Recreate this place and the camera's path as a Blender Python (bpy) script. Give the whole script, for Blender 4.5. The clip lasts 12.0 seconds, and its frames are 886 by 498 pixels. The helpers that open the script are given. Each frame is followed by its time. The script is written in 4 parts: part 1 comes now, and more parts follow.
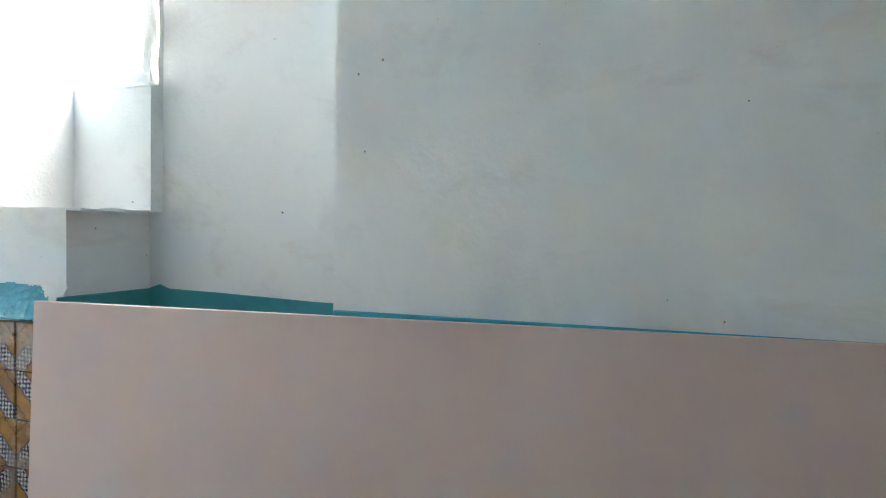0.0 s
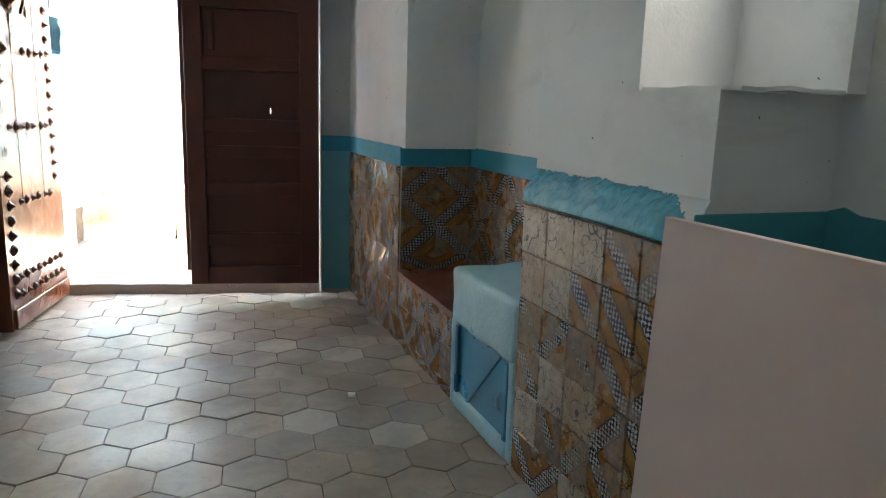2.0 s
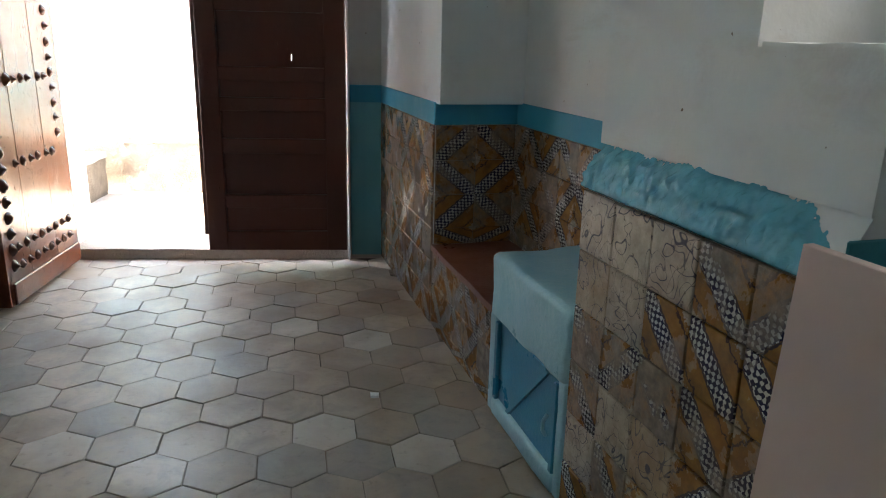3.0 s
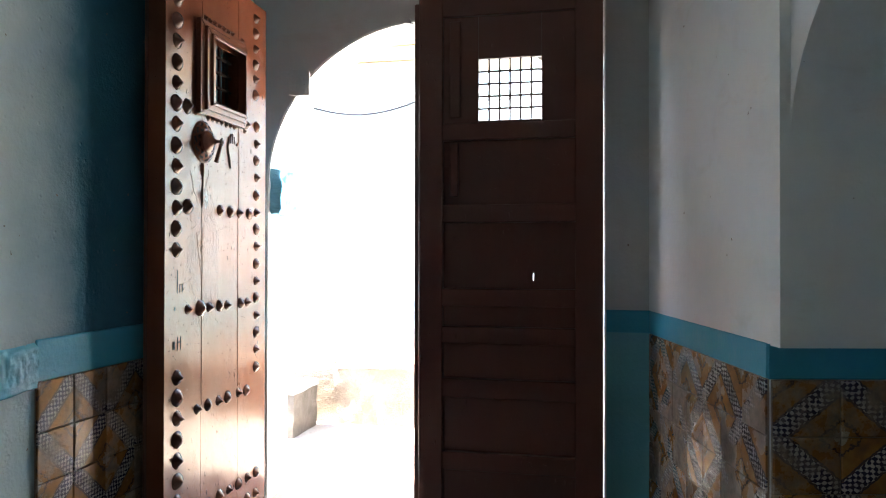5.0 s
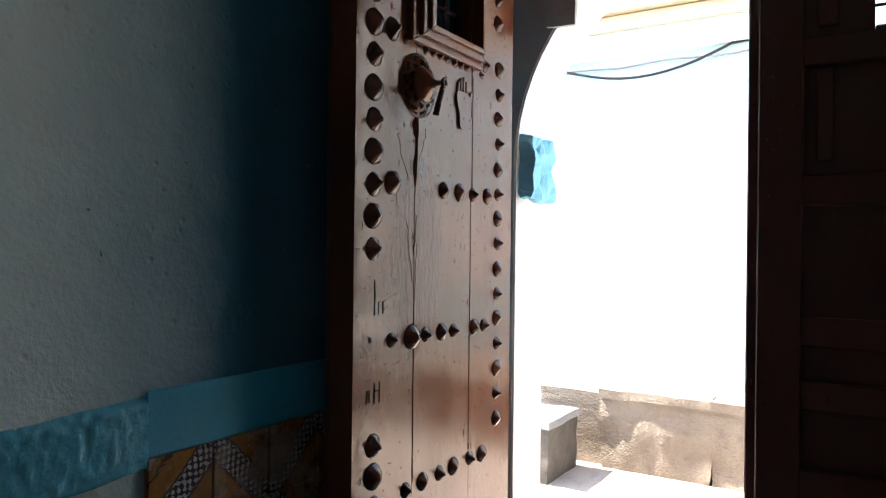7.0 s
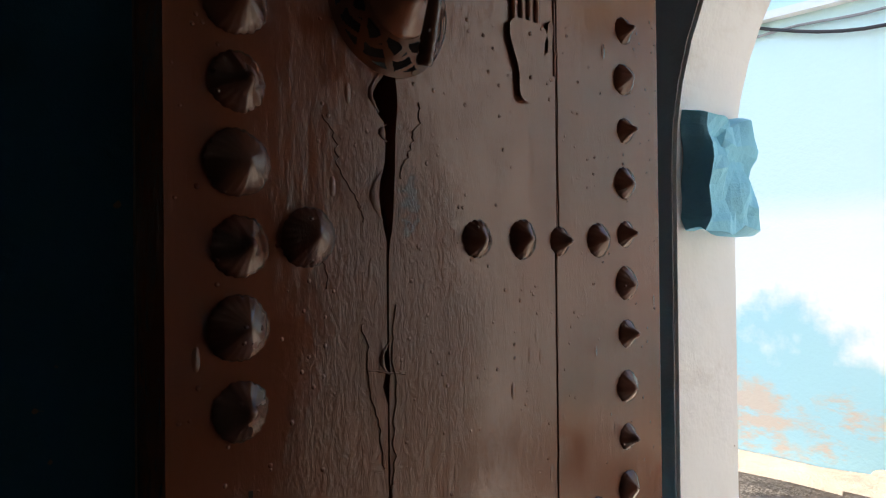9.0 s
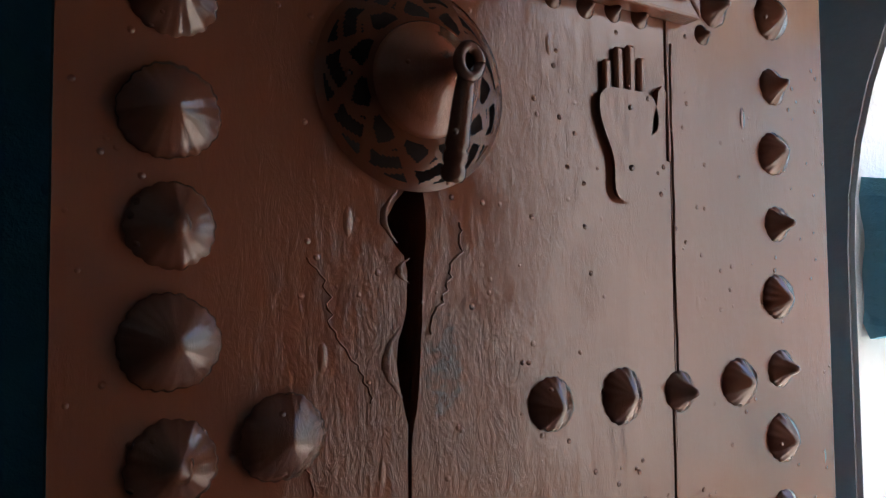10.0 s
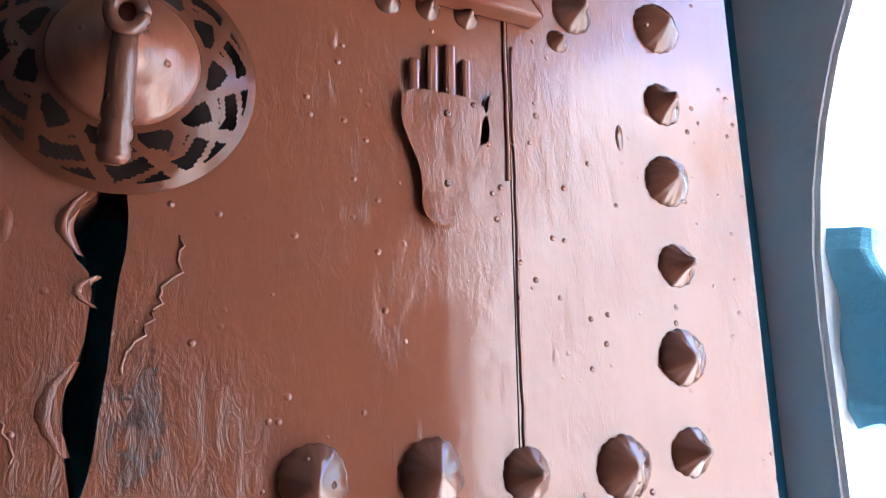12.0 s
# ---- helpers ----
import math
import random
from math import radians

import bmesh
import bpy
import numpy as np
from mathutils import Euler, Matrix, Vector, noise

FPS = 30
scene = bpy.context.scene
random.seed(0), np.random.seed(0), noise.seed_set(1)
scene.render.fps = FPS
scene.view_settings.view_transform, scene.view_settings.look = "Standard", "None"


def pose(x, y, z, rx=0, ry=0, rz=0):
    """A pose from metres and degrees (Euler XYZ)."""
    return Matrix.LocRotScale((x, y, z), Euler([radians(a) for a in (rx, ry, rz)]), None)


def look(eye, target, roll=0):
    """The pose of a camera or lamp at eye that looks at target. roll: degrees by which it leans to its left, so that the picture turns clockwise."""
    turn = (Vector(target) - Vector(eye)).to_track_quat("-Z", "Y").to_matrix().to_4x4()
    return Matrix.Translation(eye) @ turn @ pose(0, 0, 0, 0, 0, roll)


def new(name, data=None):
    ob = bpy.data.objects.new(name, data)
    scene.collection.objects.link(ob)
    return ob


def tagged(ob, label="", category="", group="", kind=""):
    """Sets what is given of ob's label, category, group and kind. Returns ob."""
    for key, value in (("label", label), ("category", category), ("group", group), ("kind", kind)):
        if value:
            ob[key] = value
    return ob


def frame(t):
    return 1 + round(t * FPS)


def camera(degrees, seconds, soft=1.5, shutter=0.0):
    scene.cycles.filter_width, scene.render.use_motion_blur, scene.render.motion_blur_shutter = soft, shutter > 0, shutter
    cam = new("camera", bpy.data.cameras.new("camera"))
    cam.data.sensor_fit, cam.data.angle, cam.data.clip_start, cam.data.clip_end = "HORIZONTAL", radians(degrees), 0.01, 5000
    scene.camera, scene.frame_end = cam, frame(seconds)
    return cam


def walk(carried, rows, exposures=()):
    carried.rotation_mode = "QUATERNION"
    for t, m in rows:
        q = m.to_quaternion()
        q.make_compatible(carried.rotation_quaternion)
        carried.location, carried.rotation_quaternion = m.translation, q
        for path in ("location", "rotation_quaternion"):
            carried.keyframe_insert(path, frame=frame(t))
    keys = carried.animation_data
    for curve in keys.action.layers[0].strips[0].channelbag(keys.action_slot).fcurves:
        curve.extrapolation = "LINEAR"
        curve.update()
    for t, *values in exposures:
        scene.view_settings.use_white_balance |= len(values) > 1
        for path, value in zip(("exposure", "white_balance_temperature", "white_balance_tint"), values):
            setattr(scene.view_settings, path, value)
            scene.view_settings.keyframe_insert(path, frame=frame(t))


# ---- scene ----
cam = camera(63.9, 12.0, soft=1.1)
PATH = [
    (0, (1.196, -5.399, 1.264), (2.888, -4.334, 1.204), 0.8),
    (0.5, (1.37, -5.257, 1.243), (2.784, -3.843, 1.214), 0.9),
    (1, (1.489, -5.123, 1.263), (2.444, -3.369, 1.157), 1.4),
    (1.5, (1.555, -4.921, 1.254), (2.114, -3.017, 1.005), 2.0),
    (2, (1.634, -4.659, 1.243), (1.94, -2.721, 0.856), 1.8),
    (2.5, (1.735, -4.392, 1.284), (1.923, -2.467, 0.775), 1.5),
    (2.7, (1.736, -4.298, 1.295), (1.921, -2.387, 0.734), 1.5),
    (4.3, (1.63, -3.464, 1.303), (1.54, -1.48, 1.07), 0.3),
    (4.5, (1.573, -3.35, 1.302), (1.396, -1.359, 1.218), 0.2),
    (5, (1.495, -3.119, 1.291), (1.085, -1.162, 1.308), 0.1),
    (5.5, (1.442, -2.874, 1.328), (0.712, -1.012, 1.341), 0.3),
    (6, (1.326, -2.694, 1.305), (0.339, -0.954, 1.32), 0.6),
    (6.5, (1.181, -2.413, 1.307), (0.138, -0.707, 1.318), -0.1),
    (6.7, (1.123, -2.291, 1.303), (0.075, -0.587, 1.308), 0.4),
    (8.5, (0.687, -1.232, 1.413), (-0.624, 0.278, 1.426), -0.7),
    (9, (0.613, -1.053, 1.454), (-0.872, 0.287, 1.471), -0.6),
    (9.5, (0.51, -0.922, 1.532), (-1.079, 0.29, 1.61), -0.7),
    (10, (0.482, -0.83, 1.58), (-1.241, 0.18, 1.677), -0.5),
    (10.5, (0.484, -0.808, 1.595), (-1.308, 0.04, 1.866), -0.4),
    (11, (0.497, -0.772, 1.593), (-1.283, 0.024, 2.04), -0.2),
    (11.5, (0.49, -0.692, 1.565), (-1.28, 0.129, 2.004), -0.9),
    (12, (0.465, -0.556, 1.514), (-1.304, 0.255, 1.973), -0.5),
]
EXPOSURES = [(0, 6.55, 6900, 12), (0.5, 5.9, 7000, 12), (1.0, 5.7, 7200, 12), (1.5, 5.55, 7350, 12), (2.5, 4.95, 7450, 12), (4.3, 4.8, 7000, 12), (5.5, 4.55, 6850, 12), (6.5, 3.8, 6700, 12), (8.3, 2.15, 7000, 12), (9.0, 2.1, 7000, 12), (9.5, 2.25, 7000, 12), (10.0, 3.15, 6300, 12), (10.5, 4.7, 5600, 12), (11.0, 5.1, 5500, 12), (12.0, 4.8, 5450, 12)]
walk(cam, [(t, look(eye, target, roll)) for t, eye, target, roll in PATH], EXPOSURES)

# ---------------------------------------------------------------- daylight
SUN_ELEV, SUN_AZ = 58.0, 264.0
world = bpy.data.worlds.new("world")
scene.world = world
world.use_nodes = True
wn = world.node_tree
sky = wn.nodes.new("ShaderNodeTexSky")
sky.sky_type = "NISHITA"
sky.sun_disc = False
sky.sun_elevation = radians(SUN_ELEV)
sky.sun_rotation = radians(SUN_AZ)
wn.links.new(sky.outputs[0], wn.nodes["Background"].inputs[0])
wn.nodes["Background"].inputs[1].default_value = 0.15
sun_data = bpy.data.lights.new("sun", "SUN")
sun_data.energy, sun_data.angle, sun_data.color = 5.0, radians(0.5), (1.0, 0.95, 0.88)
sun = new("sun", sun_data)
az = radians(SUN_AZ)
to_sun = Vector((math.sin(az) * math.cos(radians(SUN_ELEV)), math.cos(az) * math.cos(radians(SUN_ELEV)), math.sin(radians(SUN_ELEV))))
sun.matrix_world = to_sun.to_track_quat("Z", "Y").to_matrix().to_4x4()

# skylight in the deep window opening of the east wall
glow_data = bpy.data.lights.new("window_light", "AREA")
glow_data.shape, glow_data.size, glow_data.size_y, glow_data.energy, glow_data.color = "RECTANGLE", 0.31, 0.95, 0.52, (1.0, 0.96, 0.90)
glow = new("window_light", glow_data)
glow.matrix_world = look((2.785, -3.021, 2.25), (1.805, -3.221, 2.25))

# ---------------------------------------------------------------- materials
class Nodes:
    """A small shorthand for node materials."""
    def __init__(self, name, rough=0.6, metal=0.0, spec=0.5):
        self.mat = bpy.data.materials.new(name)
        self.mat.use_nodes = True
        self.t = self.mat.node_tree
        self.b = self.t.nodes["Principled BSDF"]
        self.b.inputs["Roughness"].default_value = rough
        self.b.inputs["Metallic"].default_value = metal
        self.b.inputs["Specular IOR Level"].default_value = spec
        self.co = self.t.nodes.new("ShaderNodeTexCoord")
        self.geo = self.t.nodes.new("ShaderNodeNewGeometry")

    def put(self, sock, val):
        if hasattr(val, "is_output"):
            self.t.links.new(val, sock)
        elif isinstance(val, (tuple, list)) and len(val) == 3 and sock.type == "RGBA":
            sock.default_value = (*val, 1)
        else:
            sock.default_value = val

    def world_co(self, scale=(1, 1, 1)):
        n = self.t.nodes.new("ShaderNodeMapping")
        self.put(n.inputs[0], self.geo.outputs["Position"])
        n.inputs["Scale"].default_value = scale
        return n.outputs[0]

    def noise(self, scale, detail=4, rough=0.6, co=None, distort=0.0):
        n = self.t.nodes.new("ShaderNodeTexNoise")
        self.put(n.inputs["Vector"], co if co is not None else self.geo.outputs["Position"])
        n.inputs["Scale"].default_value = scale
        n.inputs["Detail"].default_value = detail
        n.inputs["Roughness"].default_value = rough
        n.inputs["Distortion"].default_value = distort
        return n.outputs["Fac"]

    def ramp(self, fac, lo, hi, a=0.0, b=1.0):
        n = self.t.nodes.new("ShaderNodeMapRange")
        self.put(n.inputs[0], fac)
        for k, v in zip((1, 2, 3, 4), (lo, hi, a, b)):
            n.inputs[k].default_value = v
        return n.outputs[0]

    def math(self, op, a, b=0.0, c=0.0):
        n = self.t.nodes.new("ShaderNodeMath")
        n.operation = op
        for k, v in enumerate((a, b, c)):
            self.put(n.inputs[k], v)
        return n.outputs[0]

    def mix(self, fac, a, b):
        n = self.t.nodes.new("ShaderNodeMix")
        n.data_type = "RGBA"
        self.put(n.inputs[0], fac)
        self.put(n.inputs[6], a)
        self.put(n.inputs[7], b)
        return n.outputs[2]

    def voro(self, scale, feature="F1", co=None):
        n = self.t.nodes.new("ShaderNodeTexVoronoi")
        n.feature = feature
        self.put(n.inputs["Vector"], co if co is not None else self.geo.outputs["Position"])
        n.inputs["Scale"].default_value = scale
        return n.outputs["Distance"]

    def color(self, c):
        self.put(self.b.inputs["Base Color"], c)
        return self

    def rough(self, r):
        self.put(self.b.inputs["Roughness"], r)
        return self

    def bump(self, height, strength=0.3, dist=0.01):
        n = self.t.nodes.new("ShaderNodeBump")
        n.inputs["Strength"].default_value = strength
        n.inputs["Distance"].default_value = dist
        self.put(n.inputs["Height"], height)
        self.t.links.new(n.outputs[0], self.b.inputs["Normal"])
        return self


def plaster(name, base, stain, rough=0.75, bump=0.35):
    k = Nodes(name, rough, spec=0.3)
    big, mid, fine = k.noise(1.3, 5, 0.6), k.noise(9, 4), k.noise(90, 3)
    col = k.mix(k.ramp(big, 0.40, 0.72, 0, 0.75), base, stain)
    col = k.mix(k.ramp(mid, 0.55, 0.8, 0, 0.35), col, tuple(v * 0.8 for v in base))
    smear = k.ramp(k.noise(2.1, 6, 0.7, k.world_co((1, 1, 2.2)), 0.5), 0.56, 0.74, 0, 0.4)
    col = k.mix(smear, col, (base[0] * 0.68, base[1] * 0.60, base[2] * 0.53))
    chips = k.ramp(k.noise(34, 2, 0.5), 0.765, 0.79)
    col = k.mix(chips, col, (0.22, 0.17, 0.15))
    k.color(col)
    h = k.math("ADD", k.math("MULTIPLY", big, 2.5), k.math("ADD", mid, k.math("MULTIPLY", fine, 0.25)))
    return k.bump(h, bump, 0.012).mat


def paint(name, base, worn, rough=0.35, bump=0.3, grit=60.0, amount=0.3):
    k = Nodes(name, rough)
    big, fine = k.noise(6, 5), k.noise(grit, 4, 0.65)
    col = k.mix(k.ramp(big, 0.45, 0.75, 0, amount), base, worn)
    col = k.mix(k.ramp(fine, 0.62, 0.74, 0, amount), col, tuple(v * 0.55 for v in base))
    k.color(col).rough(k.ramp(big, 0.3, 0.7, rough * 0.8, min(1, rough * 1.4)))
    return k.bump(k.math("ADD", big, k.math("MULTIPLY", fine, 0.6)), bump, 0.01).mat


M_WALL = plaster("plaster_pale_blue_white", (0.77, 0.80, 0.82), (0.62, 0.725, 0.765))
M_CEIL = plaster("ceiling_white", (0.72, 0.73, 0.73), (0.6, 0.62, 0.62))
M_BAND = paint("band_blue_paint", (0.015, 0.31, 0.49), (0.035, 0.38, 0.56), 0.45, 0.25)


def leaf_shade_plaster():
    """Pale plaster; uneven deep blue paints the open leaf's shade towards the doorway."""
    k = Nodes("plaster_painted_blue_shade", 0.7, spec=0.3)
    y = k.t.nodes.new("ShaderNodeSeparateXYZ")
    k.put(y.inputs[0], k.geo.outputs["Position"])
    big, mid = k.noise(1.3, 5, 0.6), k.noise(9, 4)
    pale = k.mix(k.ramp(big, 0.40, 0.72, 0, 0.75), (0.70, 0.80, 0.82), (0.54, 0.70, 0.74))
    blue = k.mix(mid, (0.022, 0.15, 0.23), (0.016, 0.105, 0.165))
    # soft edge where the painted shade of the leaf fades out
    leaf_shade = k.ramp(k.math("ADD", y.outputs[1], k.ramp(k.noise(5, 4), 0, 1, -0.07, 0.07)), -1.50, -1.05)
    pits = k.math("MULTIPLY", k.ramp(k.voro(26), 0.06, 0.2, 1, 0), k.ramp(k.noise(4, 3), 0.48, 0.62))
    col = k.mix(k.ramp(k.noise(34, 2, 0.5), 0.75, 0.78), k.mix(leaf_shade, pale, blue), (0.20, 0.16, 0.14))
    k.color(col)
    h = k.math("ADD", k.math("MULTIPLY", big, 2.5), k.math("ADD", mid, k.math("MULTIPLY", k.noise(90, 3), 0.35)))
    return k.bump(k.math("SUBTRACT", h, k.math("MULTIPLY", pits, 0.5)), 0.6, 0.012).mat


M_LEAFSHADE = leaf_shade_plaster()
M_TEAL = paint("band_teal_paint", (0.03, 0.26, 0.33), (0.04, 0.33, 0.42), 0.5, 0.25)
M_LEDGE = paint("ledge_rough_blue_paint", (0.09, 0.42, 0.60), (0.34, 0.62, 0.75), 0.14, 0.35, 90.0, 0.25)
M_CUPB = paint("cupboard_light_blue_paint", (0.30, 0.56, 0.67), (0.17, 0.47, 0.63), 0.32, 0.6, 40.0, 0.4)
M_CUPD = paint("cupboard_door_blue_paint", (0.015, 0.22, 0.38), (0.03, 0.29, 0.46), 0.3, 0.2)
M_DADO = paint("dado_grey_blue_paint", (0.13, 0.47, 0.59), (0.20, 0.53, 0.63), 0.4, 0.3)
M_SEAT = paint("seat_red_ochre_paint", (0.20, 0.060, 0.035), (0.12, 0.045, 0.03), 0.32, 0.25)
M_MORTAR = plaster("tile_mortar", (0.30, 0.25, 0.21), (0.16, 0.13, 0.11), 0.9)


def door_paint(name, base, worn, rough, torn=False):
    """Thick gloss paint over wood: waves, brush drips, pits; torn bares the splintered grain beside the split."""
    k = Nodes(name, rough, spec=0.5)
    grain = k.noise(26, 6, 0.7, k.world_co((1, 1, 0.10)))
    flake = k.noise(95, 5, 0.75, k.world_co((1, 1, 0.38)), 0.6)
    wave = k.noise(11, 2, 0.45, k.world_co((1, 1, 0.5)))
    patch = k.noise(3.2, 4)
    sparse = k.ramp(k.noise(9, 2), 0.44, 0.56)
    pits = k.math("MULTIPLY", k.ramp(k.voro(52), 0.05, 0.14, 1, 0), sparse)
    drips = k.math("MULTIPLY", k.ramp(k.voro(34, co=k.world_co((1, 1, 0.35))), 0.06, 0.15, 1, 0), k.ramp(k.noise(6, 2), 0.5, 0.62))
    col = k.mix(k.ramp(grain, 0.4, 0.75, 0, 0.3), base, worn)
    col = k.mix(k.ramp(patch, 0.25, 0.85, 0, 0.5), col, tuple(v * 0.7 for v in base))
    rag = k.math("MULTIPLY", flake, k.ramp(k.noise(5.5, 4), 0.42, 0.62))
    h = k.math("ADD", k.math("MULTIPLY", grain, 0.05), k.math("ADD", k.math("MULTIPLY", rag, 0.28), k.math("MULTIPLY", k.math("ADD", pits, drips), 0.55)))
    h = k.math("ADD", h, k.math("MULTIPLY", wave, 0.55))
    gloss = k.ramp(patch, 0.2, 0.8, rough * 0.75, rough * 1.4)
    if torn:
        sep = k.t.nodes.new("ShaderNodeSeparateXYZ")
        k.put(sep.inputs[0], k.geo.outputs["Position"])
        dy = k.math("MULTIPLY", k.math("ADD", sep.outputs[1], 0.560), 7.5)
        dz = k.math("MULTIPLY", k.math("ADD", sep.outputs[2], -1.28), 3.4)
        dist = k.math("ADD", k.math("MULTIPLY", dy, dy), k.math("MULTIPLY", dz, dz))
        area = k.ramp(k.math("ADD", dist, k.ramp(k.noise(14, 4), 0, 1, -0.9, 0.9)), 0.5, 1.3, 1, 0)
        dy = k.math("MULTIPLY", k.math("ADD", sep.outputs[1], 0.538), 50.0)
        dz = k.math("MULTIPLY", k.math("ADD", sep.outputs[2], -1.515), 25.0)
        dist = k.math("ADD", k.math("MULTIPLY", dy, dy), k.math("MULTIPLY", dz, dz))
        bare = k.ramp(k.math("ADD", dist, k.ramp(k.noise(60, 4), 0, 1, -2.6, 2.6)), 0.2, 0.9, 1, 0)
        fibre = k.noise(75, 5, 0.7, k.world_co((1, 1, 0.42)), 1.6)
        h = k.math("ADD", h, k.math("MULTIPLY", k.math("MULTIPLY", fibre, area), 0.5))
        col = k.mix(k.math("MULTIPLY", bare, k.ramp(fibre, 0.4, 0.6, 0.5, 1.0)), col, (0.045, 0.016, 0.010))
        gloss = k.math("ADD", gloss, k.math("MULTIPLY", bare, 0.15))
    k.color(col).rough(gloss)
    return k.bump(h, 0.75, 0.005).mat


M_DOOR = door_paint("door_brown_gloss_paint", (0.165, 0.053, 0.028), (0.20, 0.070, 0.039), 0.13, True)
M_STUD = door_paint("stud_brown_gloss_paint", (0.105, 0.037, 0.022), (0.15, 0.058, 0.036), 0.12)
M_INNER = door_paint("door_dark_red_brown_paint", (0.10, 0.030, 0.020), (0.13, 0.042, 0.028), 0.38)
# near-black of the bars, scratches and the knocker's painted shade disc
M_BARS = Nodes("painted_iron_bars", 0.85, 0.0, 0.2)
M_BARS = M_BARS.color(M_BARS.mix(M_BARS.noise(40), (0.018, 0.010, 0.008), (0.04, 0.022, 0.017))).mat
M_CABLE = Nodes("black_cable_rubber", 0.5).color((0.02, 0.02, 0.022)).mat
M_ROPE = Nodes("grey_cord", 0.8)
M_ROPE = M_ROPE.color(M_ROPE.mix(M_ROPE.noise(80), (0.20, 0.20, 0.20), (0.38, 0.38, 0.37))).mat


def board_mat():
    k = Nodes("board_pink_beige_laminate", 0.55, spec=0.3)
    n, f = k.noise(1.1, 3), k.noise(60, 3)
    k.color(k.mix(k.ramp(n, 0.35, 0.7), (0.63, 0.50, 0.48), (0.57, 0.45, 0.43)))
    return k.bump(f, 0.06, 0.003).mat


M_BOARD = board_mat()


def marble_mat():
    k = Nodes("floor_grey_marble", 0.42, spec=0.4)
    rnd = k.t.nodes.new("ShaderNodeObjectInfo").outputs["Random"]
    vein = k.noise(7, 6, 0.65, distort=1.2)
    dirt = k.noise(2.2, 5)
    col = k.mix(k.ramp(rnd, 0, 1), (0.325, 0.268, 0.215), (0.51, 0.435, 0.36))
    col = k.mix(k.ramp(vein, 0.46, 0.72, 0, 0.8), col, (0.25, 0.235, 0.22))
    col = k.mix(k.ramp(rnd, 0.80, 0.86, 0, 0.6), col, (0.22, 0.23, 0.23))
    col = k.mix(k.ramp(rnd, 0.93, 0.95, 0, 0.8), col, (0.56, 0.53, 0.48))
    col = k.mix(k.ramp(dirt, 0.42, 0.66, 0, 0.75), col, (0.24, 0.195, 0.15))
    col = k.mix(k.ramp(k.noise(26, 5, 0.7), 0.58, 0.72, 0, 0.5), col, (0.17, 0.14, 0.115))
    k.color(col).rough(k.ramp(dirt, 0.3, 0.7, 0.32, 0.6))
    return k.bump(k.math("ADD", vein, k.noise(45)), 0.12, 0.006).mat


M_MARBLE = marble_mat()


def joint_mat():
    """Dusty joints, mostly filled level, open and black only here and there."""
    k = Nodes("floor_joint_dust", 0.85, spec=0.3)
    gap = k.ramp(k.noise(5.0, 3, 0.6), 0.50, 0.60)
    dust = k.mix(k.noise(30, 4), (0.25, 0.21, 0.17), (0.17, 0.145, 0.12))
    return k.color(k.mix(gap, dust, (0.035, 0.028, 0.024))).bump(k.noise(60, 4), 0.5, 0.005).mat


M_JOINT = joint_mat()


def concrete(name, a, b, rough=0.85):
    k = Nodes(name, rough, spec=0.3)
    n, m, f = k.noise(2.0, 6, 0.65), k.noise(14, 5), k.noise(70, 3)
    col = k.mix(k.ramp(n, 0.38, 0.68), a, b)
    col = k.mix(k.ramp(m, 0.55, 0.8, 0, 0.5), col, tuple(v * 0.55 for v in a))
    k.color(col)
    return k.bump(k.math("ADD", n, k.math("ADD", m, f)), 0.6, 0.02).mat


M_STREET = concrete("street_concrete", (0.32, 0.275, 0.24), (0.42, 0.365, 0.32))
M_BENCH = concrete("bench_rough_cement", (0.16, 0.13, 0.10), (0.25, 0.21, 0.17))
M_BLOCK = concrete("block_dark_stone", (0.06, 0.054, 0.048), (0.13, 0.118, 0.105))
M_SLATE = concrete("slab_grey_slate", (0.20, 0.215, 0.23), (0.27, 0.285, 0.30), 0.6)
M_THRESH = concrete("threshold_worn_stone", (0.34, 0.29, 0.25), (0.46, 0.41, 0.36), 0.6)
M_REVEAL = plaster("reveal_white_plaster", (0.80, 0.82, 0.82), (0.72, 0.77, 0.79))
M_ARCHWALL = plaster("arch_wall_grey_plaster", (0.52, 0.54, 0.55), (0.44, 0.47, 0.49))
M_CHUNK = paint("plaster_lump_sky_blue", (0.22, 0.62, 0.82), (0.34, 0.70, 0.86), 0.6, 0.5)
M_OCHRE = door_paint("eaves_ochre_wood", (0.66, 0.52, 0.33), (0.72, 0.60, 0.42), 0.7)
M_BOUNCEWALL = concrete("bounce_wall_grey_cement", (0.38, 0.37, 0.35), (0.50, 0.49, 0.47))


